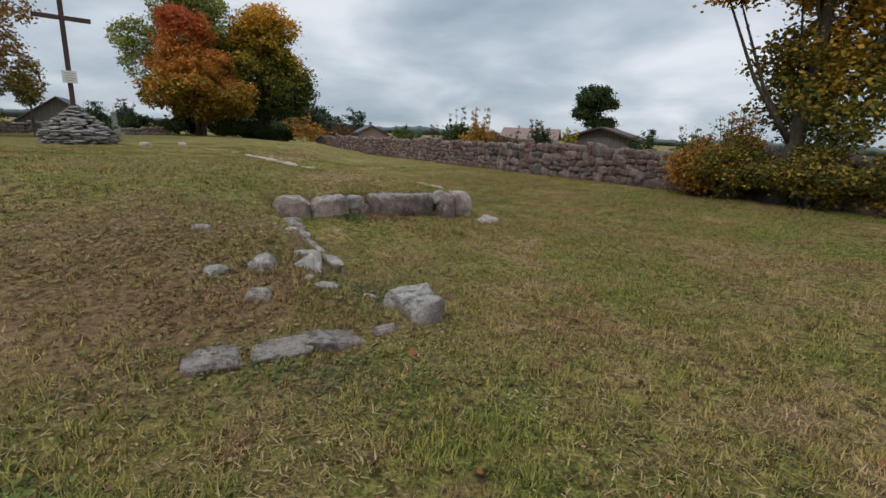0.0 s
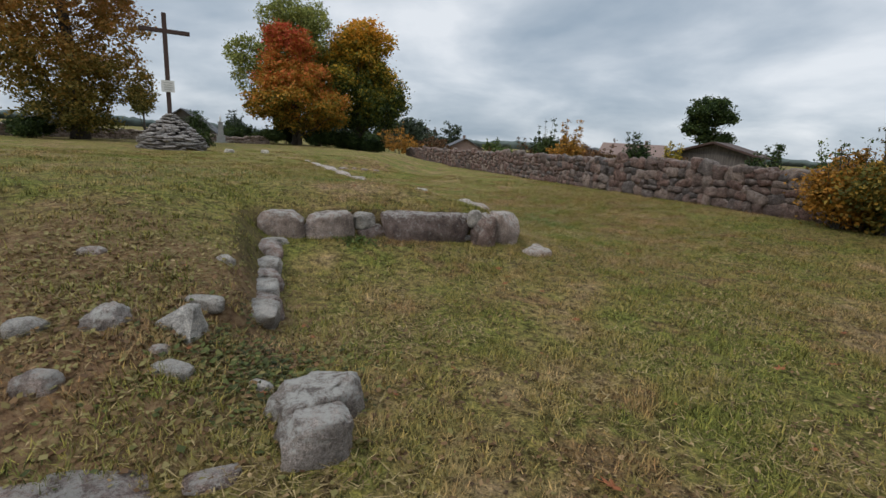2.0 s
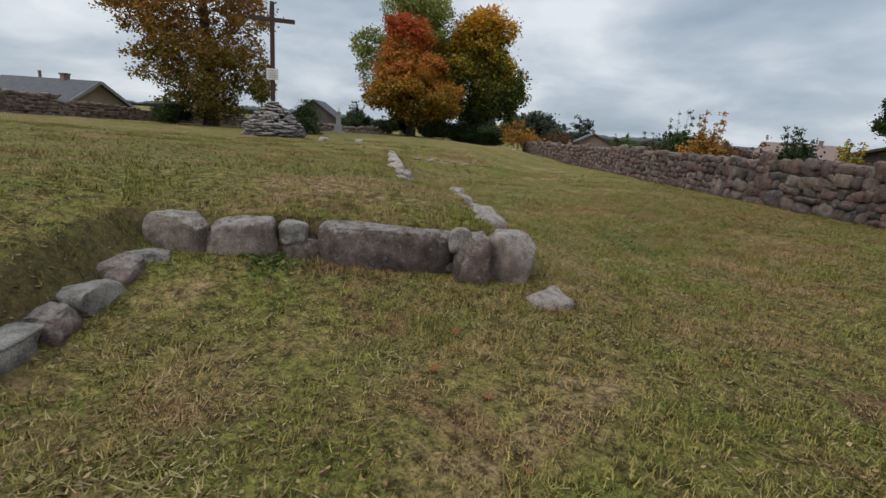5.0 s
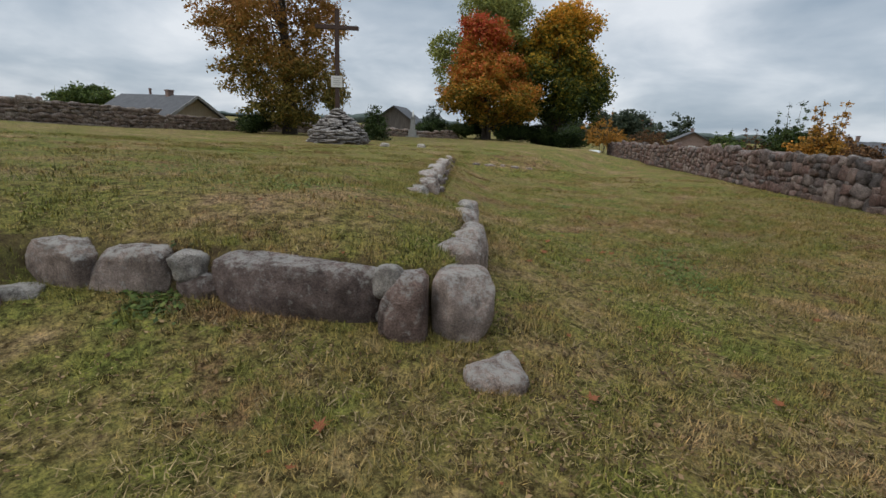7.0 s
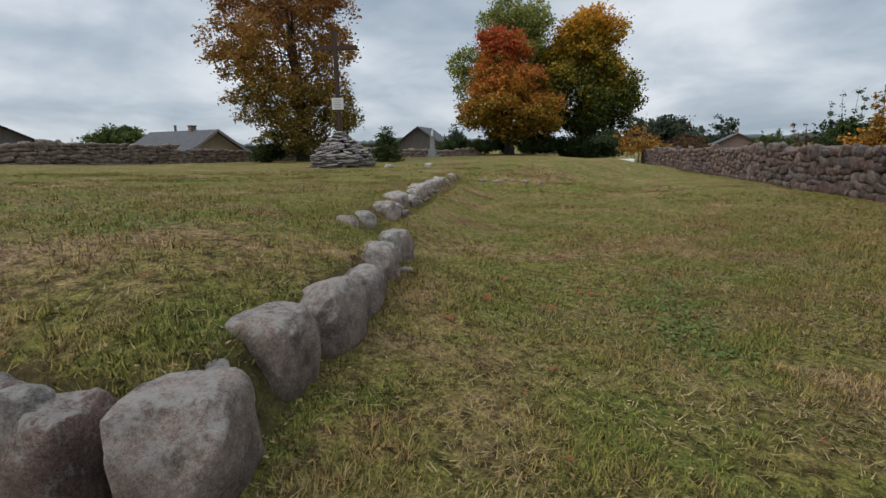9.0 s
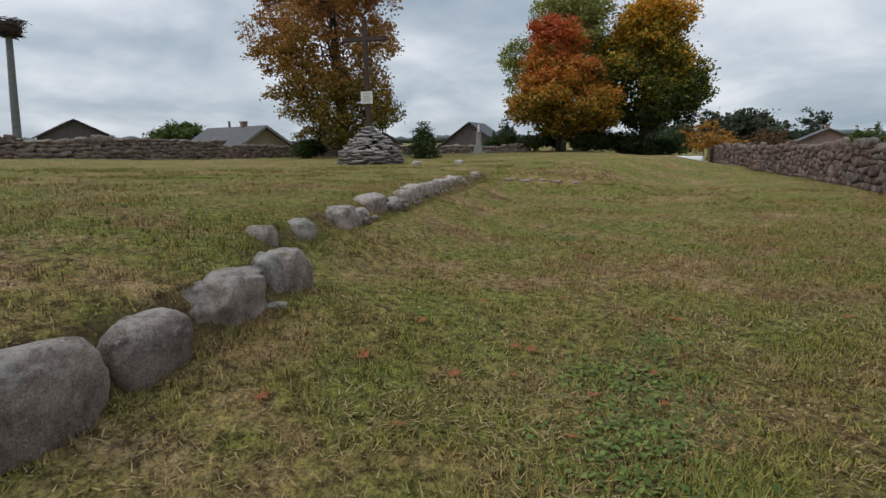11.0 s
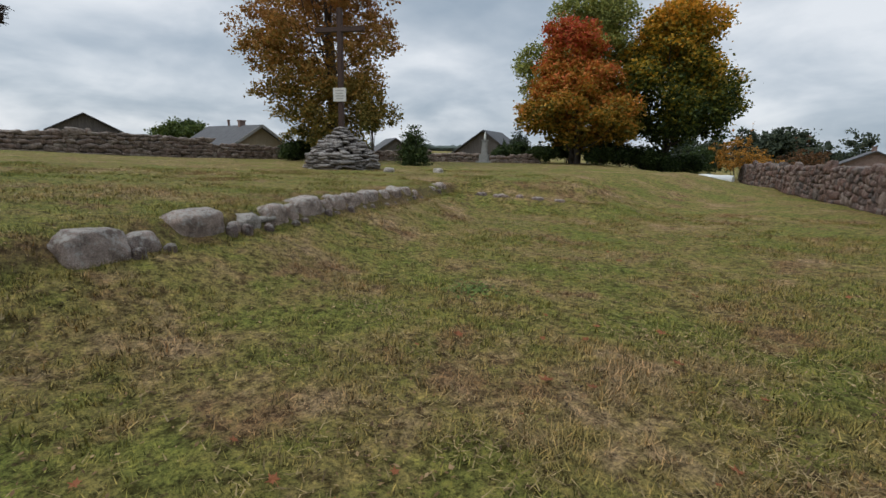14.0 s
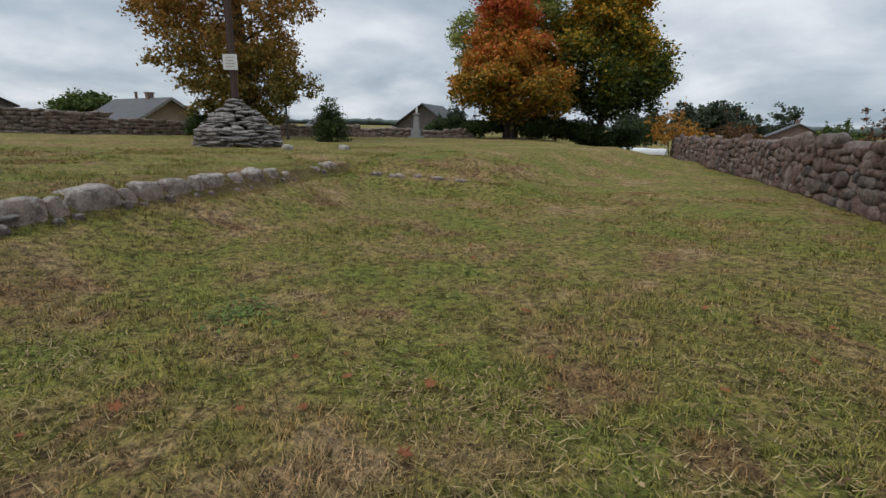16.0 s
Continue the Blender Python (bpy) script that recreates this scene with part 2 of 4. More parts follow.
L_BIG = make_leaf("russet_leaves", [(0.25, (0.11, 0.115, 0.028)), (0.42, (0.23, 0.165, 0.036)), (0.56, (0.32, 0.165, 0.04)), (0.75, (0.29, 0.125, 0.042))], (1, 11))
L_MAPLE = make_leaf("maple_leaves", [(0.22, (0.065, 0.08, 0.018)), (0.36, (0.20, 0.165, 0.025)), (0.47, (0.40, 0.215, 0.028)), (0.58, (0.46, 0.145, 0.03)), (0.68, (0.42, 0.075, 0.035))], (0, 12.5))
L_MAPLE2 = make_leaf("maple_green_gold_leaves", [(0.32, (0.028, 0.05, 0.014)), (0.47, (0.085, 0.105, 0.018)), (0.55, (0.22, 0.185, 0.02)), (0.63, (0.46, 0.26, 0.025)), (0.72, (0.56, 0.25, 0.025))], (0, 14))
L_POPLAR = make_leaf("pale_green_leaves", [(0.25, (0.16, 0.20, 0.06)), (0.6, (0.27, 0.28, 0.075)), (0.85, (0.34, 0.30, 0.06))])
L_DARK = make_leaf("dark_green_leaves", [(0.25, (0.018, 0.035, 0.012)), (0.6, (0.045, 0.07, 0.018)), (0.85, (0.08, 0.10, 0.022))])
L_GREEN = make_leaf("green_leaves", [(0.25, (0.045, 0.075, 0.018)), (0.6, (0.085, 0.12, 0.028)), (0.85, (0.15, 0.16, 0.035))])
L_YELLOW = make_leaf("yellow_leaves", [(0.25, (0.15, 0.14, 0.025)), (0.6, (0.34, 0.26, 0.03)), (0.85, (0.42, 0.25, 0.03))])
L_ORANGE = make_leaf("orange_leaves", [(0.25, (0.13, 0.095, 0.025)), (0.5, (0.36, 0.18, 0.03)), (0.8, (0.48, 0.22, 0.035))])
L_RUST = make_leaf("brown_hedge_leaves", [(0.25, (0.06, 0.04, 0.022)), (0.6, (0.14, 0.07, 0.03)), (0.85, (0.20, 0.10, 0.035))])
L_RTREE = make_leaf("half_turned_leaves", [(0.22, (0.045, 0.065, 0.016)), (0.42, (0.11, 0.12, 0.022)), (0.55, (0.32, 0.20, 0.025)), (0.72, (0.52, 0.26, 0.03))], (0.0, 7.5))
L_SHRUB = make_leaf("turning_shrub_leaves", [(0.25, (0.06, 0.075, 0.018)), (0.5, (0.15, 0.135, 0.028)), (0.68, (0.32, 0.19, 0.03)), (0.85, (0.44, 0.22, 0.035))])
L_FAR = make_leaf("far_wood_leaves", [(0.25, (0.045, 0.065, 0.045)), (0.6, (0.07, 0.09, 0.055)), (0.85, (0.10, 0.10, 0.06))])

# ---- mesh helpers ----


def link_np(name, verts, faces, mat, parent=None, smooth=False):
    """One mesh from an (n, 3) array of points and an (m, k) array of corners."""
    verts, faces = np.asarray(verts, np.float32), np.asarray(faces, np.int32)
    me = bpy.data.meshes.new(name)
    me.vertices.add(len(verts)); me.vertices.foreach_set("co", verts.ravel())
    k = faces.shape[1]
    me.loops.add(faces.size); me.loops.foreach_set("vertex_index", faces.ravel())
    me.polygons.add(len(faces)); me.polygons.foreach_set("loop_start", np.arange(0, faces.size, k, dtype=np.int32))
    if smooth:
        me.polygons.foreach_set("use_smooth", np.ones(len(faces), bool))
    me.update(calc_edges=True)
    me.materials.append(mat)
    ob = new(name, me)
    ob.parent = parent
    return ob


def part(name, bm, mat, parent=None, label="", smooth=False):
    me = bpy.data.meshes.new(name)
    bm.to_mesh(me); bm.free()
    if smooth:
        for p in me.polygons:
            p.use_smooth = True
    me.materials.append(mat)
    ob = new(name, me)
    ob.parent = parent
    return tagged(ob, label)


def empty(name, m):
    ob = new(name)
    ob.matrix_basis = m
    return ob


def box(bm, cx, cy, cz, sx, sy, sz, bevel=0.0, turn=0.0):
    m = pose(cx, cy, cz, 0, 0, turn) @ Matrix.Diagonal((sx, sy, sz, 1))
    r = bmesh.ops.create_cube(bm, size=1, matrix=m)
    if bevel:
        es = list({e for v in r["verts"] for e in v.link_edges})
        bmesh.ops.bevel(bm, geom=es, offset=bevel, segments=2, affect="EDGES")


def tube(bm, pts, radii, sides=7):
    rings = []
    for i, p in enumerate(pts):
        a = Vector(pts[min(i + 1, len(pts) - 1)]) - Vector(pts[max(i - 1, 0)])
        q = a.to_track_quat("Z", "Y")
        rings.append([bm.verts.new(Vector(p) + q @ Vector((radii[i] * math.cos(2 * math.pi * k / sides), radii[i] * math.sin(2 * math.pi * k / sides), 0))) for k in range(sides)])
    for a, b in zip(rings, rings[1:]):
        for k in range(sides):
            bm.faces.new((a[k], a[(k + 1) % sides], b[(k + 1) % sides], b[k]))
    bm.faces.new(rings[-1]); bm.faces.new(rings[0][::-1])


# ---- ground ----
WALL = [(19.0, -5.0), (6.5, 16.0), (2.7, 21.3), (-1.0, 27.4), (-4.2, 33.0), (-11.8, 44.0), (-17.5, 55.0)]
EDGE = [(-12.0, -4.8), (-1.1, 2.1), (0.35, 2.95), (-0.72, 4.24), (-2.30, 6.44), (0.40, 8.42), (-1.62, 11.10), (-3.10, 11.70), (-5.05, 14.25), (-10.25, 21.1), (-7.2, 24.3), (-9.0, 40.0), (-34.0, 62.0), (-80.0, 62.0)]
SOFT = [1.3, 0.5, 0.4, 0.2, 0.10, 0.12, 0.30, 0.22, 0.16, 0.5, 2.5, 4.0, 8.0]


def seg_dist(x, y, a, b):
    ux, uy = b[0] - a[0], b[1] - a[1]
    n2 = ux * ux + uy * uy
    s = np.clip(((x - a[0]) * ux + (y - a[1]) * uy) / n2, 0, 1)
    d = np.hypot(x - a[0] - s * ux, y - a[1] - s * uy)
    return d


def inside(x, y, poly):
    c = np.zeros(np.shape(x), bool)
    for (ax, ay), (bx, by) in zip(poly, poly[1:] + poly[:1]):
        t = (ay > y) != (by > y)
        with np.errstate(divide="ignore", invalid="ignore"):
            xx = (bx - ax) * (y - ay) / ((by - ay) or 1e-9) + ax
        c ^= t & (x < xx)
    return c


def terrain(x, y):
    x, y = np.asarray(x, float), np.asarray(y, float)
    yc = np.clip(y, -15, 60)
    wd = np.min([seg_dist(x, y, a, b) for a, b in zip(WALL, WALL[1:])], axis=0)
    low = 0.28 - 0.021 * yc + 0.36 * np.exp(-(wd / 4.2) ** 2)
    # the wall's far side lies as high as its foot, then falls away
    up = 0.55 + 0.42 * np.where(y > 6, np.exp(-((y - 6) / 7) ** 2), 1.0)
    back = (x + 1.09) * -0.533 + (y - 2.14) * 0.846
    up = np.minimum(up, 0.34 + 0.15 * np.maximum(back, -1))
    up = np.where(x < -24, up - 0.012 * np.minimum(-24 - x, 30), up)
    d = np.full(x.shape, 1e9); soft = np.ones(x.shape)
    for s, a, b in zip(SOFT, EDGE, EDGE[1:]):
        ds = seg_dist(x, y, a, b)
        soft = np.where(ds < d, s, soft); d = np.minimum(d, ds)
    sd = np.where(inside(x, y, EDGE + [(-80.0, -4.8)]), d, -d)
    row = np.min([seg_dist(x, y, EDGE[i], EDGE[i + 1]) for i in (4, 5, 6, 7, 8, 9)], axis=0)
    foot = np.interp(y, [6, 7.2, 8.2, 11.3, 12.8, 14, 17, 21, 24], [0.42, 0.37, 0.29, 0.32, 0.38, 0.35, 0.27, 0.2, 0.1])
    low = low + (np.maximum(foot, low) - low) * np.exp(-(row / 0.9) ** 2)
    brink = np.interp(y, [3, 4.5, 6.3, 8, 10, 13, 14, 16, 18, 21, 24], [0.46, 0.54, 0.65, 0.67, 0.60, 0.61, 0.59, 0.55, 0.50, 0.41, 0.26])
    rise = np.clip(sd / 1.7, 0, 1)
    up = np.where((y > 3.6) & (y < 30), np.minimum(up, brink + (up - brink) * rise * (2 - rise)), up)
    k = np.clip(sd / soft * 0.5 + 0.5 - 0.25, 0, 1)
    k = k * k * (3 - 2 * k)
    z = low + (np.maximum(up, low - 0.02) - low) * k
    z = z + 0.018 * np.sin(1.7 * x + 0.6 * y) * np.sin(0.9 * y - 0.4 * x) + 0.010 * np.sin(4.1 * x - 1.3 * y + 1) * np.sin(3.3 * y + 0.7 * x)
    far = np.clip((np.hypot(x, y - 10) - 70) / 200, 0, 1)
    return z * (1 - far) - 1.2 * far


def H(x, y):
    return float(terrain(np.array([x]), np.array([y]))[0])


def ticks(lo, hi, step, far):
    a = list(np.arange(lo, hi, step)); s = step
    up, dn = [], []
    v = hi
    while v < far:
        up.append(v); s *= 1.22; v += s
    s, v = step, lo - step
    while v > -far:
        dn.append(v); s *= 1.22; v -= s
    return np.array(dn[::-1] + a + up)


gx, gy = ticks(-12, 9, 0.11, 1800), ticks(-3, 26, 0.11, 1800)
X, Y = np.meshgrid(gx, gy)
Z = terrain(X, Y)
nx, ny = len(gx), len(gy)
idx = np.arange(nx * ny).reshape(ny, nx)
quads = np.stack([idx[:-1, :-1], idx[:-1, 1:], idx[1:, 1:], idx[1:, :-1]], -1).reshape(-1, 4)
ground = link_np("ground", np.stack([X, Y, Z], -1).reshape(-1, 3), quads, TURF, smooth=True)
tagged(ground, "patchy mown autumn grass over gently sloping ground", "ground", kind="structure")
rng = np.random.default_rng(7)

# ---- stones ----


def stone_mesh(name, seed, mat, sub=3, square=0.62, rough=0.16, chips=9):
    """A split and weathered stone of unit size: squared body, many flat chipped faces, pits and fine unevenness."""
    bm = bmesh.new()
    bmesh.ops.create_icosphere(bm, subdivisions=sub, radius=0.5)
    off = Vector((seed * 3.7, seed * 1.3, -seed * 2.1))
    rs = random.Random(seed)
    cuts = [(Vector((rs.uniform(-1, 1), rs.uniform(-1, 1), rs.uniform(-0.5, 1))).normalized(), rs.uniform(0.47, 0.63)) for _ in range(chips)]
    for v in bm.verts:
        c = v.co * 2
        p = Vector([math.copysign(abs(q) ** square, q) for q in c]) * 0.5
        for n, dd in cuts:
            over = p.dot(n) - dd
            if over > 0:
                p -= n * over * 0.9
        crag = abs(noise.noise(p * 3.1 + off)) - 0.2
        p *= 1 + rough * (0.8 * noise.noise(p * 1.9 + off) - 0.35 * crag + 0.22 * noise.noise(p * 9 + off) + 0.12 * noise.noise(p * 21 + off))
        v.co = p
    me = bpy.data.meshes.new(name)
    bm.to_mesh(me); bm.free()
    for p in me.polygons:
        p.use_smooth = True
    me.materials.append(mat)
    return me


def stone(name, x, y, ztop, w, d, h, turn, seed, mat, label, category="stone", group="", sub=4, square=0.6, tilt=(0, 0), rough=0.16):
    ob = new(name, stone_mesh(name, seed, mat, sub, square, rough))
    ob.matrix_basis = pose(x, y, ztop - h * 0.46, tilt[0], tilt[1], turn) @ Matrix.Diagonal((w, d, h, 1))
    return tagged(ob, label, category, group)


def along(a, b, s):
    L = math.hypot(b[0] - a[0], b[1] - a[1])
    return a[0] + (b[0] - a[0]) * s / L, a[1] + (b[1] - a[1]) * s / L


def block(name, p, q, top, foot, deep, seed, mat, label, group="", square=0.5, rough=0.16, tilt=(0, 0), sub=4, chips=9):
    """A stone whose outer face runs from p to q; the bank lies to the left of that line."""
    dx, dy = q[0] - p[0], q[1] - p[1]
    w = math.hypot(dx, dy)
    cx, cy = (p[0] + q[0]) / 2 - dy / w * deep / 2, (p[1] + q[1]) / 2 + dx / w * deep / 2
    h = top - foot + 0.14
    ob = new(name, stone_mesh(name, seed, mat, sub, square, rough, chips))
    ob.matrix_basis = pose(cx, cy, top - h * 0.47, tilt[0], tilt[1], math.degrees(math.atan2(dy, dx))) @ Matrix.Diagonal((w * 1.06, deep, h, 1))
    return tagged(ob, label, "stone", group)


# front row of the footing, from its inner end to the corner
FRONT = ((-2.3, 6.34), (0.58, 8.36))
for i, (p, q, top, foot, deep, sq, mat, lab) in enumerate([
        ((-2.30, 6.34), (-1.86, 6.64), 0.71, 0.42, 0.40, 0.32, GRANITE, "squat grey granite block sunk in a grassy bank"),
        ((-1.84, 6.66), (-1.38, 7.02), 0.71, 0.40, 0.42, 0.28, GRANITE, "squared grey granite block with a pale lichened top"),
        ((-1.36, 7.04), (-1.15, 7.19), 0.70, 0.62, 0.26, 0.5, LIME, "small flat pale stone wedged between blocks"),
        ((-1.33, 7.07), (-1.04, 7.25), 0.55, 0.40, 0.26, 0.6, GRANITE_DARK, "low dark filler stone in a footing"),
        ((-1.00, 7.23), (0.02, 7.90), 0.70, 0.38, 0.40, 0.15, GRANITE_DARK, "long dark granite slab set on edge"),
        ((-0.03, 7.88), (0.14, 8.00), 0.755, 0.64, 0.18, 0.75, LIME, "round fist-like cobble on top of a footing"),
        ((0.05, 7.86), (0.15, 7.93), 0.56, 0.36, 0.18, 0.6, GRANITE_DARK, "small wedge stone in a joint"),
        ((0.13, 7.87), (0.33, 8.06), 0.70, 0.31, 0.34, 0.36, GRANITE_RED, "leaning upright granite stone with reddish stains"),
        ((0.36, 8.11), (0.65, 8.40), 0.705, 0.28, 0.58, 0.42, GRANITE, "tall rounded granite cornerstone of a footing")]):
    block("footing_stone", p, q, top, foot, deep, 11 + i, mat, lab, "front row of the footing", sq, 0.12 if i in (4, 8) else 0.17, sub=5, chips=14)
for i, (x, y, w) in enumerate([(-0.80, 7.62, 0.16), (-0.55, 7.72, 0.12), (-0.28, 7.95, 0.2), (-0.10, 8.06, 0.14), (0.06, 8.66, 0.14), (-1.6, 10.86, 0.24), (-1.46, 11.0, 0.2), (-5.50, 14.68, 0.3)]):
    stone("capping_stone", x, y, H(x, y) + 0.03, w, w * 0.7, 0.08, 40 * i, 170 + i, LIME, "small pale flat stone lying on the brink of a bank", group="capping stones", sub=3, square=0.5)

# edge row of the terrace: outer face from, to, then top, foot and depth
E1, E2 = ((0.25, 8.70), (-1.62, 11.15)), ((-3.0, 11.65), (-10.25, 21.1))
ROW = [((0.08, 8.98), (-0.14, 9.33), 0.71, 0.30, 0.42, 0.36), ((-0.20, 9.48), (-0.56, 9.98), 0.69, 0.30, 0.40, 0.6), ((-0.62, 10.02), (-0.90, 10.40), 0.63, 0.30, 0.34, 0.66), ((-1.05, 10.46), (-1.44, 11.02), 0.645, 0.30, 0.46, 0.56),
       ((-1.58, 11.00), (-1.66, 11.18), 0.665, 0.34, 0.24, 0.5), ((-1.60, 11.18), (-1.80, 11.48), 0.655, 0.33, 0.30, 0.38), ((-2.88, 11.34), (-3.06, 11.62), 0.69, 0.46, 0.30, 0.5), ((-3.32, 11.98), (-3.54, 12.26), 0.63, 0.45, 0.34, 0.5),
       ((-3.74, 12.74), (-4.08, 13.16), 0.665, 0.42, 0.42, 0.42), ((-4.12, 13.18), (-4.30, 13.42), 0.57, 0.40, 0.28, 0.6), ((-4.60, 13.62), (-4.98, 14.16), 0.685, 0.38, 0.46, 0.55), ((-5.00, 14.20), (-5.10, 14.34), 0.50, 0.38, 0.2, 0.6),
       ((-5.10, 14.34), (-5.36, 14.68), 0.57, 0.38, 0.34, 0.42), ((-5.40, 14.72), (-5.68, 15.10), 0.625, 0.33, 0.36, 0.5), ((-5.70, 15.12), (-5.84, 15.28), 0.60, 0.33, 0.24, 0.55), ((-5.85, 15.26), (-6.30, 15.86), 0.64, 0.30, 0.44, 0.38),
       ((-6.31, 15.88), (-6.44, 16.04), 0.57, 0.30, 0.26, 0.5), ((-6.46, 16.06), (-6.74, 16.42), 0.61, 0.30, 0.36, 0.48), ((-6.78, 16.46), (-7.08, 16.84), 0.61, 0.28, 0.38, 0.5), ((-7.10, 16.86), (-7.28, 17.08), 0.60, 0.28, 0.26, 0.5),
       ((-7.30, 17.10), (-7.68, 17.58), 0.59, 0.26, 0.40, 0.36), ((-7.72, 17.64), (-7.94, 17.92), 0.56, 0.26, 0.3, 0.6), ((-7.98, 17.98), (-8.32, 18.42), 0.57, 0.25, 0.38, 0.42), ((-8.36, 18.48), (-8.60, 18.80), 0.55, 0.25, 0.34, 0.5),
       ((-8.66, 18.90), (-8.80, 19.10), 0.46, 0.24, 0.26, 0.6), ((-9.5, 19.95), (-9.72, 20.25), 0.46, 0.24, 0.32, 0.55), ((-9.86, 20.40), (-10.04, 20.64), 0.48, 0.22, 0.3, 0.5), ((-10.06, 20.68), (-10.28, 20.96), 0.50, 0.22, 0.34, 0.45)]
LABELS = ["rounded grey granite boulder in a grassy edge", "lichen-speckled granite boulder edging a terrace", "brownish fieldstone half sunk in turf"]
for k, (p, q, top, foot, deep, sq) in enumerate(ROW):
    rs = random.Random(k)
    block("edging_stone", p, q, top, foot, deep, 41 + k, LIME if k in (4, 7, 12) else GRANITE, LABELS[k % 3], "edge row of the terrace", sq, 0.16, (rs.uniform(-5, 5), rs.uniform(-5, 5)), 5 if k < 6 else 4, 11)
    if k > 7 and k < len(ROW) - 1:
        x, y = q[0] + rs.uniform(0.0, 0.06), q[1] + rs.uniform(0.0, 0.05)
        stone("chink_stone", x, y, foot + rs.uniform(0.04, 0.14), 0.13, 0.12, rs.uniform(0.14, 0.22), rs.uniform(0, 90), 241 + k, GRANITE_DARK, "small dark stone filling a gap in the edging", group="chink stones", sub=3)
# far short bank
B2 = ((-10.2, 21.3), (-7.2, 24.0))
for i, (s, w) in enumerate([(0.7, 0.34), (1.25, 0.5), (1.8, 0.24), (2.3, 0.36), (2.9, 0.3)]):
    px, py = along(*B2, s)
    stone("bank_stone", px + 0.08, py - 0.08, H(px, py) + 0.03, w, w * 0.7, 0.24, 43, 120 + i, GRANITE_PINK if i % 3 else GRANITE_DARK, "small grey stone poking out of a low turf bank", group="low bank", sub=3)

# broken footing on the mound
SL = 32.2
for i, (x, y, top, w, d, h, tn, mat, lab, sq) in enumerate([
        (-1.04, 2.28, 0.44, 0.40, 0.34, 0.16, 30, GRANITE_PINK, "flat pinkish granite slab flush with trampled earth", 0.3),
        (-0.68, 2.48, 0.47, 0.42, 0.34, 0.17, 30, GRANITE_PINK, "flat speckled granite slab flush with trampled earth", 0.3),
        (-0.34, 2.68, 0.46, 0.46, 0.34, 0.18, 33, GRANITE_DARK, "dark flat granite slab with a broken edge", 0.26),
        (-0.02, 2.92, 0.40, 0.22, 0.15, 0.14, 40, GRANITE_PINK, "small flat stone between slabs", 0.4),
        (0.25, 3.25, 0.41, 0.34, 0.28, 0.30, 35, LICHEN, "broken limestone block patched with white lichen", 0.36),
        (0.06, 3.54, 0.41, 0.44, 0.36, 0.26, 70, LICHEN, "rough limestone rubble patched with white lichen", 0.4),
        (-1.25, 3.50, 0.645, 0.22, 0.2, 0.22, 10, LICHEN, "round pale cobble half buried in earth", 0.8),
        (-1.55, 3.28, 0.60, 0.22, 0.16, 0.14, 60, LIME, "small pale cobble sunk in earth", 0.8),
        (-1.05, 2.98, 0.56, 0.20, 0.15, 0.16, 20, GRANITE, "small pointed grey stone in earth", 0.7),
        (-0.62, 3.32, 0.50, 0.22, 0.12, 0.12, 10, LIME, "small flat pale stone in weeds", 0.6),
        (-0.78, 3.42, 0.52, 0.1, 0.1, 0.1, 10, GRANITE, "pebble lying in weeds", 0.7),
        (-0.30, 3.60, 0.40, 0.15, 0.1, 0.1, 30, LIME, "thin pale stone chip on grass", 0.6),
        (-1.02, 4.02, 0.55, 0.26, 0.1, 0.12, 15, LIME, "low pale stone behind a pointed one", 0.6),
        (-1.45, 4.75, 0.63, 0.16, 0.12, 0.12, 5, LIME, "pale cobble lying in turf", 0.8),
        (-2.2, 4.2, 0.72, 0.2, 0.14, 0.12, 50, GRANITE, "grey cobble sunk in dark earth", 0.8),
        (-0.98, 4.50, 0.50, 0.41, 0.32, 0.20, 118, LIME, "flat pale edging stone in a line", 0.22),
        (-1.14, 4.78, 0.50, 0.39, 0.34, 0.20, 124, GRANITE_PINK, "flat worn edging stone in a line", 0.22),
        (-1.34, 5.06, 0.50, 0.45, 0.32, 0.20, 130, LIME, "flat pale edging stone in a line", 0.22),
        (-1.55, 5.36, 0.50, 0.37, 0.36, 0.20, 136, GRANITE_PINK, "flat worn edging stone in a line", 0.22),
        (-1.76, 5.68, 0.50, 0.47, 0.34, 0.20, 118, LIME, "flat pale edging stone in a line", 0.22),
        (-1.98, 6.02, 0.50, 0.43, 0.36, 0.20, 124, GRANITE_PINK, "flat worn edging stone in a line", 0.22),
        (-2.12, 6.30, 0.55, 0.40, 0.30, 0.12, 60, LIME, "flat pale edging stone in a line", 0.22),
        (0.87, 8.12, 0.31, 0.42, 0.40, 0.44, 35, GRANITE, "half-buried grey boulder in grass below the cornerstone", 0.5),
        (-15.0, 21.5, 0.70, 0.5, 0.3, 0.3, 20, LIME, "pale stone lying on the grass terrace", 0.6),
        (-14.2, 23.2, 0.72, 0.4, 0.3, 0.3, 20, LIME, "pale stone lying on the grass terrace", 0.6)]):
    zt = top
    if y < 8.2 and x < 0.4:
        zt = H(x, y) + h * (0.16 if i < 4 else 0.42 if i < 6 else 0.42 if i < 9 else 0.32 if i < 15 else 0.28)
    if mat is LICHEN and i < 6:
        zt = max(top, H(x, y) + 0.07)
    stone("loose_stone", x, y, zt, w, d, h, tn, 300 + i, mat, lab, square=sq, tilt=(4 * math.sin(i * 2.3), 4 * math.sin(i * 3.7)), rough=0.42 if mat is LICHEN else 0.2)


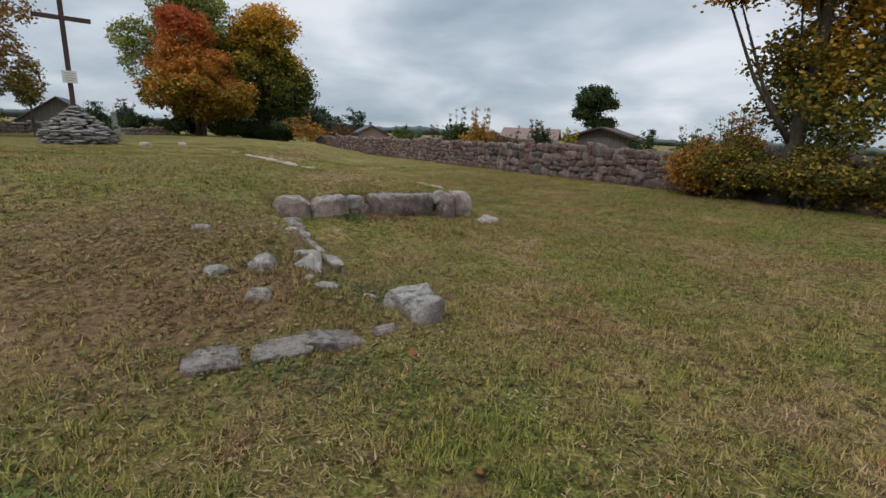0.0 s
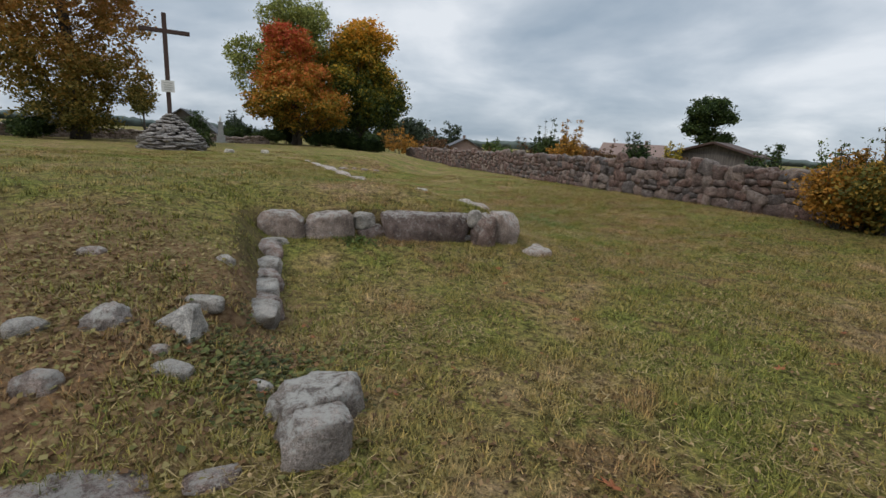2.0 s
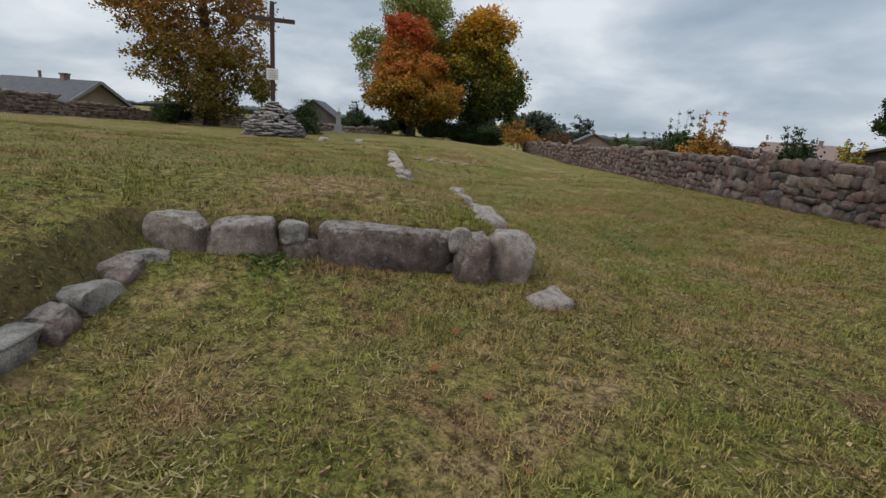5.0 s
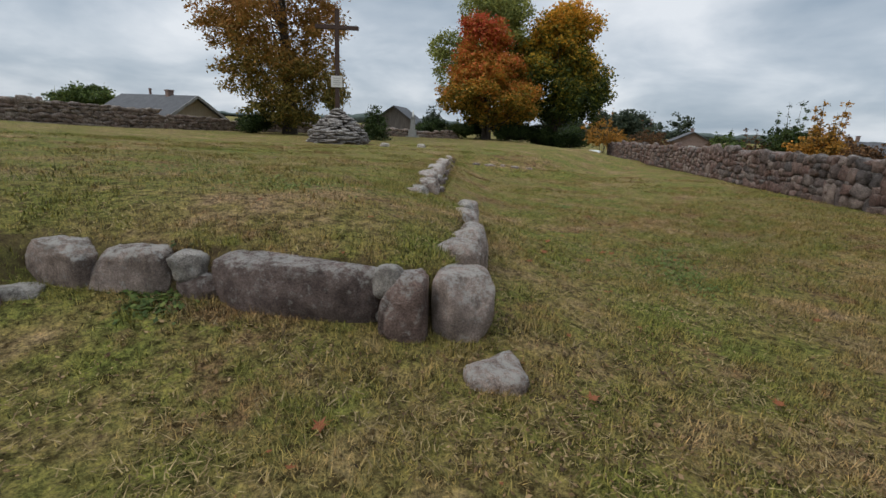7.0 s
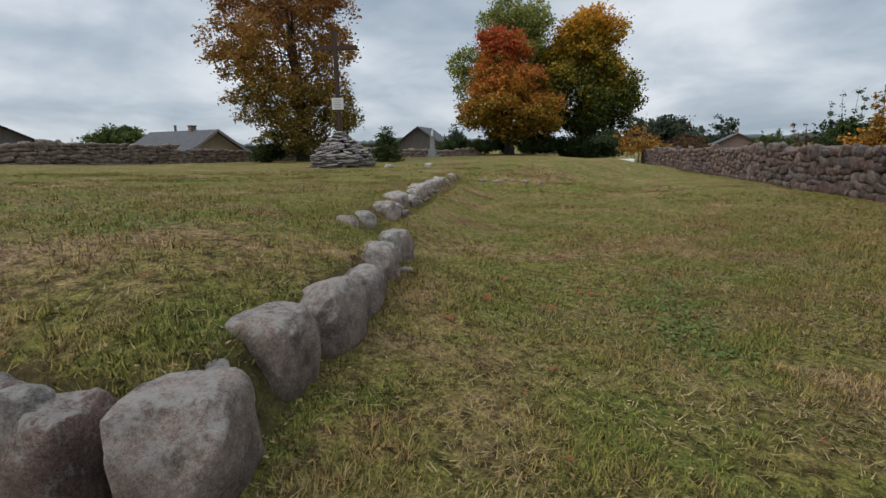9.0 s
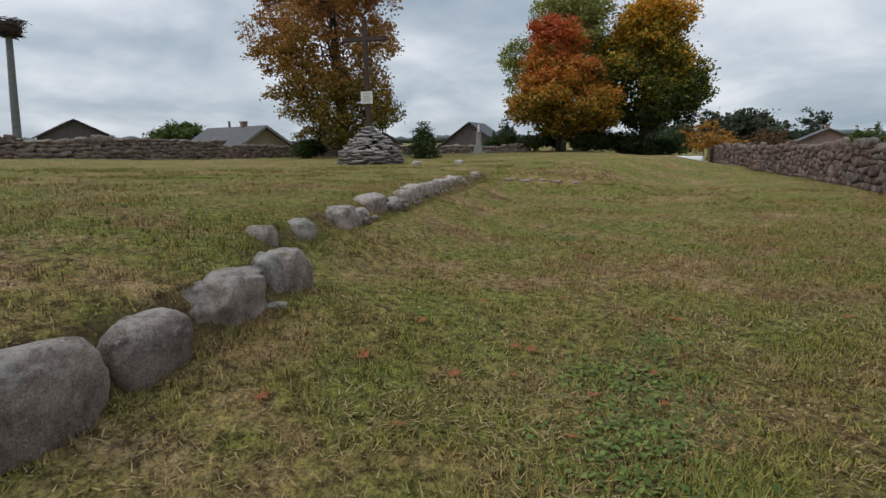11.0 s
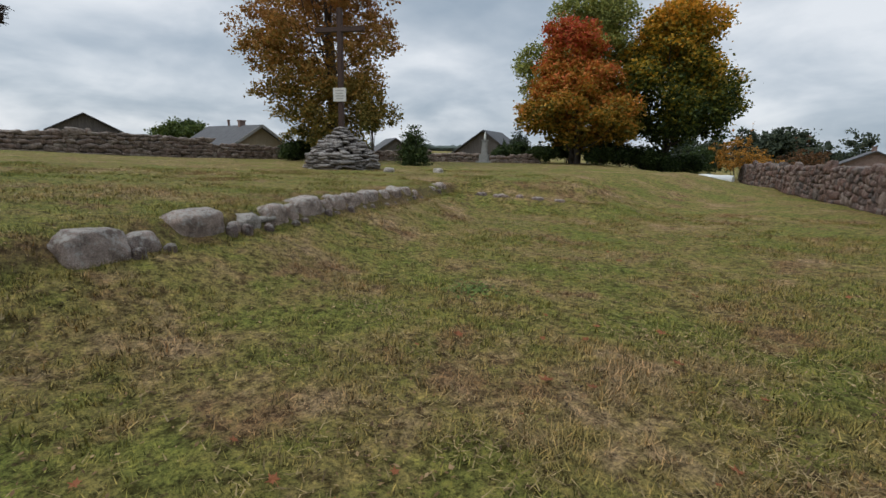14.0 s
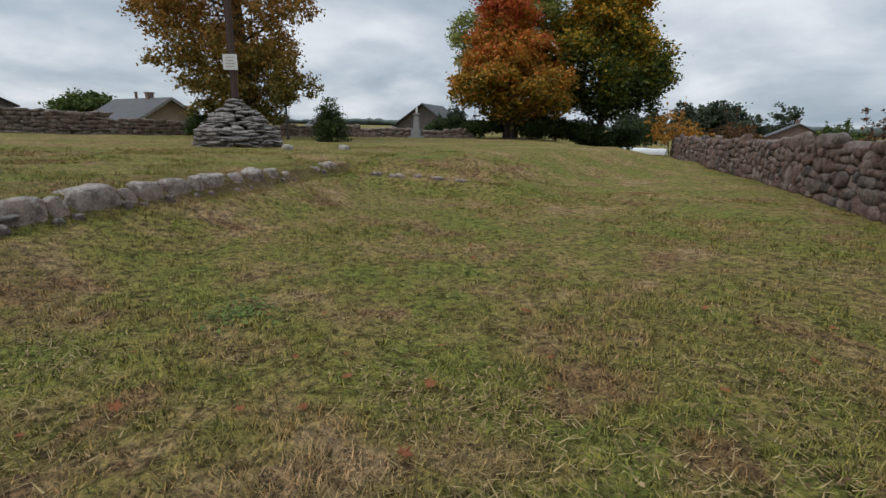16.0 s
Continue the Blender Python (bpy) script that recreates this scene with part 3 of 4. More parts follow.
def wedge_stone():
    """The pale three-sided stone that stands on the mound."""
    bm = bmesh.new()
    pts = [(-0.21, -0.05, 0), (0.17, -0.13, 0), (0.15, 0.10, 0), (-0.14, 0.11, 0), (0.07, 0.0, 0.20), (0.14, -0.04, 0.19), (0.11, 0.06, 0.17)]
    for p in pts:
        bm.verts.new(p)
    bmesh.ops.convex_hull(bm, input=bm.verts)
    bmesh.ops.subdivide_edges(bm, edges=bm.edges, cuts=3, use_grid_fill=True)
    for v in bm.verts:
        v.co += v.co.normalized() * 0.02 * noise.noise(v.co * 9)
    ob = part("wedge_stone", bm, PALE)
    ob.matrix_basis = pose(-0.90, 3.66, H(-0.90, 3.66) - 0.04, 0, 0, 8)
    tagged(ob, "pale wedge-shaped limestone standing on worn earth", "stone")


wedge_stone()

# ---- dry stone walls ----
PIECES = [[stone_mesh("stone", 500 + i, mm, 2, 0.40, 0.22) for i in range(9)] for mm in (FIELDSTONE, SLABSTONE)]
RAW = []
for me in PIECES[0]:
    co = np.empty(len(me.vertices) * 3, np.float32); me.vertices.foreach_get("co", co)
    fc = np.empty(len(me.polygons) * 3, np.int32); me.polygons.foreach_get("vertices", fc)
    RAW.append((co.reshape(-1, 3), fc.reshape(-1, 3)))


def polyline(pts, s):
    for a, b in zip(pts, pts[1:]):
        L = math.hypot(b[0] - a[0], b[1] - a[1])
        if s <= L:
            return a[0] + (b[0] - a[0]) * s / L, a[1] + (b[1] - a[1]) * s / L, math.degrees(math.atan2(b[1] - a[1], b[0] - a[0]))
        s -= L
    return b[0], b[1], math.degrees(math.atan2(b[1] - a[1], b[0] - a[0]))


def length(pts):
    return sum(math.hypot(b[0] - a[0], b[1] - a[1]) for a, b in zip(pts, pts[1:]))


def dry_wall(name, pts, height, thick, base, course, wide, single, which, mat, label, side=1, seed=1):
    """Earth core with stones laid in wavering courses; single = stretch whose stones are objects of their own."""
    rs = random.Random(seed)
    L = length(pts)
    bm = bmesh.new()
    n = int(L / 1.0)
    rows = []
    for i in range(n + 1):
        s = L * i / n
        x, y, t = polyline(pts, s)
        nx_, ny_ = -math.sin(radians(t)), math.cos(radians(t))
        zb, zt = base(x, y) - 0.3, base(x, y) + height(s) - 0.08
        wdt = thick * 0.5 - 0.10
        rows.append([bm.verts.new((x + nx_ * wdt * q, y + ny_ * wdt * q, z)) for q, z in ((-1, zb), (1, zb), (1, zt), (-1, zt))])
    for a, b in zip(rows, rows[1:]):
        for j in range(4):
            bm.faces.new((a[j], b[j], b[(j + 1) % 4], a[(j + 1) % 4]))
    bm.faces.new(rows[0]); bm.faces.new(rows[-1][::-1])
    wall = part(name, bm, MORTAR)
    tagged(wall, label, "wall", kind="structure")
    V, F, count, made = [], [], 0, 0

    def put(s, z, w, h, dep, off, flatw=False):
        nonlocal count, made
        x, y, t = polyline(pts, s)
        nx_, ny_ = -math.sin(radians(t)), math.cos(radians(t))
        m = pose(x + nx_ * off, y + ny_ * off, z, rs.uniform(-8, 8), rs.uniform(-16, 16), t + rs.uniform(-8, 8)) @ Matrix.Diagonal((w, dep, h, 1))
        i = rs.randrange(9)
        if single[0] < s < single[1] and made < 330:
            ob = bpy.data.objects.new("stone", PIECES[which][i])
            scene.collection.objects.link(ob)
            ob.parent = wall
            ob.matrix_basis = m
            made += 1
        else:
            co, fc = RAW[i]
            mm = np.array(m)
            V.append(co @ mm[:3, :3].T + mm[:3, 3]); F.append(fc + count); count += len(co)

    off = side * (thick * 0.5 - 0.13)
    s = 0.0
    while s < L:                            # short stretches, each with courses of its own
        run = rs.uniform(wide[0] * 1.6, wide[1] * 2.6)
        top = height(s + run / 2)
        z_off = -0.04
        while z_off < top:
            ch = rs.uniform(*course) * (1.25 if z_off < 0.1 else 1.0)
            if rs.random() < 0.16:
                ch *= 1.5
            q = s - rs.uniform(0, 0.12)
            while q < s + run - 0.06:
                w = min(rs.uniform(*wide) * (0.7 + 0.5 * ch / course[1]), s + run - q + 0.1)
                x, y, _ = polyline(pts, q + w / 2)
                zc = base(x, y) + z_off + ch / 2 + rs.uniform(-0.03, 0.03)
                put(q + w / 2, zc, w * rs.uniform(1.02, 1.14), ch * rs.uniform(1.0, 1.16), 0.27, off + side * rs.uniform(-0.03, 0.04))
                q += w
            z_off += ch * 0.94
        s += run
    s = 0.0
    while s < L:                            # coping
        w = rs.uniform(wide[0], wide[1] * 1.25)
        x, y, _ = polyline(pts, s + w / 2)
        put(s + w / 2, base(x, y) + height(s + w / 2) + rs.uniform(-0.03, 0.04), w * 1.08, rs.uniform(0.16, 0.27) * (0.75 if which else 1.0), thick * rs.uniform(0.85, 1.08), 0)
        s += w
    rest = link_np("stones", np.concatenate(V), np.concatenate(F), PIECES[which][0].materials[0], wall, True)
    tagged(rest, "more stones of the same wall", kind="stuff")
    return wall


def wall_foot(x, y):
    return H(x, y)


dry_wall("wall_east", WALL, lambda s: 1.12 + 0.05 * math.sin(s * 0.7) + 0.04 * math.sin(s * 2.3), 0.62, wall_foot, (0.14, 0.32), (0.18, 0.52), (20.5, 41.0), 0, FIELDSTONE, "long dry-stone wall of brown and grey fieldstones", side=1, seed=3)
LEFT = [(-29.0, -9.0), (-31.7, 7.2), (-34.4, 18.1)]
dry_wall("wall_west", LEFT, lambda s: 1.62 - 0.012 * s + 0.05 * math.sin(s * 0.9), 0.7, lambda x, y: 0.36, (0.17, 0.30), (0.35, 0.80), (14.0, 22.0), 1, SLABSTONE, "dry-stone wall of flat reddish slabs", side=-1, seed=5)
LOW = [(-34.4, 18.1), (-33.2, 26.0), (-29.6, 34.0), (-26.0, 40.0)]
dry_wall("wall_north", LOW, lambda s: 0.75 - 0.008 * s + 0.07 * math.sin(s * 1.1), 0.6, lambda x, y: 0.42, (0.15, 0.26), (0.3, 0.65), (0, 0), 1, SLABSTONE, "low tumbled dry-stone wall", side=-1, seed=8)

# ---- cairn, cross, monument ----


def cairn():
    root = empty("cairn", pose(-17.55, 20.7, 0.5, 0, 0, 20) @ Matrix.Diagonal((1.02, 1.02, 1.0, 1)))
    tagged(root, "stepped cairn of flat grey stones at a cross", "cairn")
    rs = random.Random(21)
    bm = bmesh.new()
    bmesh.ops.create_cone(bm, cap_ends=True, segments=14, radius1=1.2, radius2=0.2, depth=1.6, matrix=pose(0, 0, 0.75))
    part("core", bm, MORTAR, root)
    templ = [stone_mesh("slab", 700 + i, SLABGREY, 2, 0.45, 0.15) for i in range(7)]
    z, n = 0.0, 0
    while z < 1.62:
        r = 1.42 - 0.16 * z if z < 0.60 else 1.15 * (1.72 - z) / 1.12 + 0.1
        hgt = rs.uniform(0.075, 0.115)
        m = max(3, int(2 * math.pi * r / 0.44))
        for i in range(m):
            a = 2 * math.pi * (i + rs.random() * 0.5) / m
            if n > 290:
                break
            ob = bpy.data.objects.new("slab", templ[rs.randrange(7)])
            scene.collection.objects.link(ob)
            ob.parent = root
            rr = r - 0.12 + rs.uniform(-0.06, 0.06)
            ob.matrix_basis = pose(rr * math.cos(a), rr * math.sin(a), z + hgt / 2 + rs.uniform(-0.03, 0.03), rs.uniform(-9, 9), rs.uniform(-9, 9), math.degrees(a) + 90 + rs.uniform(-35, 35)) @ Matrix.Diagonal((rs.uniform(0.25, 0.7) * (1 if z < 0.7 else 0.7), rs.uniform(0.3, 0.45), hgt * rs.uniform(0.8, 1.6), 1))
            n += 1
        z += hgt


SLABGREY = make_stone("cairn_slabs", [(0.20, 0.185, 0.17), (0.28, 0.26, 0.24), (0.17, 0.155, 0.145), (0.32, 0.30, 0.28)], 0.4, 0.8)
cairn()
CT = 42.0


def cross():
    root = empty("cross", pose(-17.6, 20.7, 0.5, 0, 0, CT))
    tagged(root, "tall dark timber cross with a pale plate, set in a cairn", "cross")
    bm = bmesh.new(); box(bm, 0, 0, 3.08, 0.19, 0.19, 6.16, 0.012); part("post", bm, CROSSWOOD, root)
    bm = bmesh.new(); box(bm, 0, -0.012, 5.38, 2.05, 0.17, 0.18, 0.012); part("crossbeam", bm, CROSSWOOD, root)
    bm = bmesh.new(); box(bm, 0, -0.125, 2.95, 0.54, 0.04, 0.52, 0.008); plate = part("plate", bm, PLAQUE, root, "pale metal plate")
    bm = bmesh.new()
    for i in range(4):
        box(bm, 0, -0.148, 3.10 - 0.1 * i, 0.36 - 0.05 * (i % 2), 0.004, 0.03)
    part("lettering", bm, make_plain("faint_lettering", (0.35, 0.33, 0.31)), plate)


cross()


def monument():
    x, y = -27.8, 36.3
    root = empty("monument", pose(x, y, 0.35, 0, 0, 40) @ Matrix.Diagonal((0.72, 0.72, 0.92, 1)))
    tagged(root, "grey stone pedestal with a small white figure on top", "monument")
    bm = bmesh.new(); box(bm, 0, 0, 0.12, 1.5, 1.5, 0.3, 0.03); part("step", bm, CONCRETE, root)
    bm = bmesh.new(); box(bm, 0, 0, 0.55, 0.95, 0.95, 0.6, 0.03); part("plinth", bm, CONCRETE, root)
    bm = bmesh.new()
    bmesh.ops.create_cone(bm, cap_ends=True, segments=4, radius1=0.42, radius2=0.34, depth=1.1, matrix=pose(0, 0, 1.38, 0, 0, 45))
    box(bm, 0, 0, 1.96, 0.62, 0.62, 0.1, 0.015)
    part("shaft", bm, CONCRETE, root)
    bm = bmesh.new()
    tube(bm, [(0, 0, 2.0), (0, 0, 2.2), (0, 0, 2.38), (0, 0, 2.5), (0, 0, 2.62)], [0.15, 0.11, 0.12, 0.05, 0.07], 9)
    part("finial", bm, WHITE, root, "small white finial", True)


monument()

# ---- buildings ----


def house(name, x, y, z, turn, wide, deep, eave, ridge, wall_mat, gable_mat, roof_mat, label, over=0.35, chimneys=(), windows=(), trim=None):
    """Gable faces local -y; the ridge runs along local y."""
    root = empty(name, pose(x, y, z, 0, 0, turn))
    tagged(root, label, "house")
    bm = bmesh.new()
    for sx in (-1, 1):
        box(bm, sx * (wide / 2 - 0.1), deep / 2, eave / 2, 0.2, deep, eave)
    box(bm, 0, 0.1, eave / 2, wide - 0.42, 0.2, eave)
    box(bm, 0, deep - 0.1, eave / 2, wide - 0.42, 0.2, eave)
    part("wall", bm, wall_mat, root)
    for yy in (0.06, deep - 0.2):
        bm = bmesh.new()
        f = [bm.verts.new(p) for p in ((-wide / 2 + 0.03, yy, eave + 0.004), (wide / 2 - 0.03, yy, eave + 0.004), (0, yy, ridge))]
        g = [bm.verts.new((v.co.x, v.co.y + 0.12, v.co.z)) for v in f]
        bm.faces.new(f); bm.faces.new(g[::-1])
        for i in range(3):
            bm.faces.new((f[i], g[i], g[(i + 1) % 3], f[(i + 1) % 3]))
        part("gable", bm, gable_mat, root)
    slope = (ridge - eave) / (wide / 2)
    for sx in (-1, 1):
        bm = bmesh.new()
        ex = wide / 2 + over
        ez = eave - over * slope
        a = [(0, -over, ridge + 0.03), (sx * ex, -over, ez + 0.03), (sx * ex, deep + over, ez + 0.03), (0, deep + over, ridge + 0.03)]
        lo = [bm.verts.new(p) for p in a]; hi = [bm.verts.new((p[0], p[1], p[2] + 0.12)) for p in a]
        bm.faces.new(lo); bm.faces.new(hi[::-1])
        for i in range(4):
            bm.faces.new((lo[i], hi[i], hi[(i + 1) % 4], lo[(i + 1) % 4]))
        part("roof", bm, roof_mat, root)
        if trim:
            bm = bmesh.new()
            L = math.hypot(ex, ridge - ez)
            m = pose(sx * ex / 2, -over - 0.03, (ridge + ez) / 2 + 0.07, 0, math.degrees(math.atan2(ridge - ez, ex)) * sx, 0) @ Matrix.Diagonal((L, 0.05, 0.2, 1))
            bmesh.ops.create_cube(bm, size=1, matrix=m)
            part("bargeboard", bm, trim, root)
    for cx, cy, cs, ch in chimneys:
        bm = bmesh.new(); box(bm, cx, cy, ridge + ch / 2 - 0.4, cs, cs, ch + 0.8, 0.02); box(bm, cx, cy, ridge + ch, cs * 1.2, cs * 1.2, 0.1, 0.01)
        part("chimney", bm, BRICK, root)
    for wx, wz, ww, wh in windows:
        bm = bmesh.new()
        for sx in (-1, 1):
            box(bm, wx + sx * ww / 2, -0.02, wz, 0.08, 0.08, wh + 0.08)
            box(bm, wx, -0.02, wz + sx * wh / 2, ww - 0.08, 0.078, 0.08)
        w = part("window", bm, WHITE, root, "white window frame")
        bm = bmesh.new(); box(bm, wx, -0.012, wz, ww - 0.09, 0.02, wh - 0.09); part("pane", bm, GLASS, w)
    return root


# gable house behind the big tree: its gable looks along +x +y
house("cottage", -38.1, 22.3, -0.5, 103, 4.6, 9.5, 1.75, 3.25, CREAM, CREAM, ROOFGREY, "low cottage with a grey roof and cream gable", 0.4, [(0.0, 3.1, 0.45, 0.5), (0.2, 6.0, 0.16, 0.6)], [], CONCRETE)
house("barn", -43.2, 48.4, -1.4, 34, 8.4, 7.5, 2.0, 4.95, OLDWOOD, OLDWOOD, ROOFGREY, "old barn with weathered grey boards and steep roof", 0.35)
house("shed", -49.0, 40.0, -1.2, 70, 5.0, 9.0, 1.9, 3.6, OLDWOOD, OLDWOOD, ROOFGREY, "long low grey-roofed shed", 0.3)
house("hut", -65.0, 10.2, -0.5, 95, 6.0, 9.0, 3.0, 4.65, OLDWOOD, OLDWOOD, ROOFDARK, "dark timber outbuilding with a gable roof", 0.5)
house("outbuilding", -66.0, -8.0, -0.5, 95, 8.0, 8.0, 3.0, 5.0, make_plain("green_paint", (0.05, 0.09, 0.06)), OLDWOOD, ROOFDARK, "dark outbuilding with green walls", 0.5)
house("garden_shed", 9.2, 33.5, -0.3, -30, 4.0, 3.0, 2.2, 2.8, OLDWOOD, OLDWOOD, CROSSWOOD, "small dark garden shed with a flat-pitched roof", 0.5)
house("far_house", -20.0, 96.0, -1.9, 20, 7, 9, 2.6, 4.4, BRICK, BRICK, ROOFGREY, "distant low house with a grey roof", 0.4, [(0, 3, 0.5, 0.7)], [(0, 1.6, 1.0, 1.1)])
house("far_house", -4.0, 98.0, -1.6, -60, 7, 10, 2.2, 3.8, BRICK, BRICK, ROOFGREY, "distant low house with a grey roof", 0.4, [(0, 3, 0.5, 0.7), (0, 6, 0.4, 0.9)], [])
house("far_house", 16.0, 92.0, -1.2, 75, 7, 10, 2.6, 4.4, CREAM, CREAM, BRICK, "distant low house with a brown roof", 0.4, [(0, 3, 0.5, 0.7)], [])


def white_cover():
    """Long low white cover lying beyond the lawn."""
    bm = bmesh.new()
    n, segs = 9, 8
    rings = []
    for i in range(segs + 1):
        rings.append([bm.verts.new((-2.2 + 4.4 * i / segs, 0.6 * math.cos(math.pi * j / n), 0.62 * math.sin(math.pi * j / n) + 0.03 * math.sin(i * 2))) for j in range(n + 1)])
    for a, b in zip(rings, rings[1:]):
        for j in range(n):
            bm.faces.new((a[j], b[j], b[j + 1], a[j + 1]))
    bm.faces.new(rings[0][::-1]); bm.faces.new(rings[-1])
    ob = part("garden_tunnel", bm, WHITE, smooth=True)
    ob.matrix_basis = pose(-23.2, 60.5, -0.95, 0, 0, 15)
    tagged(ob, "low white garden tunnel cover on grass", "tunnel")


white_cover()


def nest_pole():
    root = empty("nest_pole", pose(-36.1, 7.85, -0.4))
    tagged(root, "grey concrete pole carrying a large stork nest", "pole")
    bm = bmesh.new(); tube(bm, [(0, -0.75, 0), (0, -0.35, 4.5), (0, 0, 8.1)], [0.24, 0.2, 0.16], 10); part("pole", bm, POLEGREY, root)
    bm = bmesh.new()
    rs = random.Random(4)
    for i in range(260):
        a, r, z = rs.uniform(0, 6.28), rs.uniform(0.1, 0.85), rs.uniform(0, 0.95)
        r *= 0.7 + 0.35 * z
        p = Vector((r * math.cos(a), r * math.sin(a), 8.0 + z))
        d = Vector((-math.sin(a) + rs.uniform(-.5, .5), math.cos(a) + rs.uniform(-.5, .5), rs.uniform(-.25, .25))) * rs.uniform(0.25, 0.5)
        tube(bm, [p - d, p + d], [0.022, 0.014], 4)
    bmesh.ops.create_uvsphere(bm, u_segments=12, v_segments=8, radius=1, matrix=pose(0, 0, 8.4) @ Matrix.Diagonal((0.66, 0.66, 0.4, 1)))
    part("nest", bm, TWIG, root, "dark nest of tangled twigs")


nest_pole()


def prop_pole():
    root = empty("utility_pole", pose(22.5, 20.0, -0.2))
    tagged(root, "slim grey utility pole with a slanting brace", "pole")
    bm = bmesh.new(); tube(bm, [(0, 0, 0), (0.35, 0, 5.0)], [0.12, 0.09], 8); part("pole", bm, CONCRETE, root)
    bm = bmesh.new(); tube(bm, [(-2.6, 0, 0.2), (0.2, 0, 3.4)], [0.08, 0.07], 8); part("brace", bm, CONCRETE, root)


prop_pole()

# ---- trees and bushes ----


def leaf_cloud(name, blobs, count, size, mat, parent, seed, clump=0.45, per=34, hollow=0.55):
    """Leaves in many small clumps over the blobs (cx, cy, cz, rx, ry, rz), denser towards their skins."""
    g = np.random.default_rng(seed)
    vol = np.array([b[3] * b[4] * b[5] for b in blobs]) ** 0.75
    nc = max(1, count // per)
    pick = g.choice(len(blobs), nc, p=vol / vol.sum())
    B = np.array(blobs)[pick]
    d = g.normal(size=(nc, 3)); d /= np.linalg.norm(d, axis=1)[:, None]
    r = g.uniform(hollow, 1.08, nc) ** 0.7
    C = B[:, :3] + d * r[:, None] * B[:, 3:]
    n = nc * per
    cs = clump * g.uniform(0.6, 1.35, nc)
    P = np.repeat(C, per, 0) + g.normal(size=(n, 3)) * np.repeat(cs, per)[:, None] * np.array([0.55, 0.55, 0.38])
    u = g.normal(size=(n, 3)); u[:, 2] *= 0.6; u /= np.linalg.norm(u, axis=1)[:, None]
    w = np.cross(u, g.normal(size=(n, 3))); w /= np.linalg.norm(w, axis=1)[:, None]
    s = size * g.uniform(0.6, 1.25, n)[:, None]
    V = np.stack([P - u * s * 0.5, P + w * s * 0.33, P + u * s * 0.55, P - w * s * 0.33], 1).reshape(-1, 3)
    F = np.arange(4 * n).reshape(-1, 4)
    return link_np(name, V, F, mat, parent)


def tree(name, x, y, height, trunk_r, blobs, count, size, mat, label, seed, limbs=14, clump=0.45, bark=None, stems=1, lean=(0, 0), clear=0.12, zbase=None, hollow=0.55):
    z0 = H(x, y) - 0.05 if zbase is None else zbase
    root = empty(name, pose(x, y, z0))
    tagged(root, label, "tree")
    rs = random.Random(seed)
    bm = bmesh.new()
    trunks = []
    for sidx in range(stems):
        ox, oy = (0, 0) if stems == 1 else (rs.uniform(-0.6, 0.6), rs.uniform(-0.6, 0.6))
        pts = [Vector((ox + lean[0] * q + 0.12 * math.sin(q * 5 + sidx) * trunk_r * 4, oy + lean[1] * q + 0.1 * math.cos(q * 4) * trunk_r * 4, height * 0.86 * q)) for q in (0, 0.05, 0.2, 0.4, 0.6, 0.8, 1.0)]
        rad = [trunk_r * f for f in (1.35, 1.05, 0.9, 0.7, 0.48, 0.28, 0.08)]
        tube(bm, pts, rad, 9)
        trunks.append(pts)
    part("trunk", bm, bark or BARK, root, smooth=True)
    for i in range(limbs):
        pts = trunks[i % stems]
        q = rs.uniform(clear + 0.08, 0.85)
        k = q * (len(pts) - 1)
        a = pts[int(k)].lerp(pts[min(int(k) + 1, len(pts) - 1)], k - int(k))
        b = blobs[rs.randrange(len(blobs))]
        e = Vector((b[0] + rs.uniform(-0.6, 0.6) * b[3], b[1] + rs.uniform(-0.6, 0.6) * b[4], b[2] + rs.uniform(-0.2, 0.8) * b[5]))
        if e.z < a.z:
            e.z = a.z + 0.3
        mid = a.lerp(e, 0.5) + Vector((0, 0, -0.08 * (e - a).length))
        bm = bmesh.new()
        r = trunk_r * (0.42 - 0.3 * q)
        tube(bm, [a, a.lerp(mid, 0.5), mid, mid.lerp(e, 0.5), e], [r, r * 0.8, r * 0.6, r * 0.4, r * 0.15], 6)
        for _ in range(3):
            f = mid.lerp(e, rs.random()); t = f + Vector((rs.uniform(-1, 1), rs.uniform(-1, 1), rs.uniform(0.1, 1))) * b[3] * 0.4
            tube(bm, [f, f.lerp(t, 0.5), t], [r * 0.35, r * 0.25, r * 0.08], 5)
        part("limb", bm, bark or BARK, root, smooth=True)
    leaf_cloud("crown", blobs, count, size, mat, root, seed, clump, hollow=hollow)
    return root


def lobes(cx, cy, cz, rx, ry, rz, n, seed, f=0.5):
    """An uneven crown: a core with n smaller masses about it."""
    rs = random.Random(seed)
    out = [(cx, cy, cz, rx * 0.72, ry * 0.72, rz * 0.78)]
    for i in range(n):
        a, t = 2.4 * i + rs.uniform(-0.3, 0.3), rs.uniform(-0.75, 0.85)
        w = math.sqrt(1 - t * t)
        k = f * rs.uniform(0.7, 1.15)
        out.append((cx + rx * (1 - k) * w * math.cos(a) * 1.1, cy + ry * (1 - k) * w * math.sin(a) * 1.1, cz + rz * (1 - k) * t * 1.05, rx * k, ry * k, rz * k * 0.75))
    return out


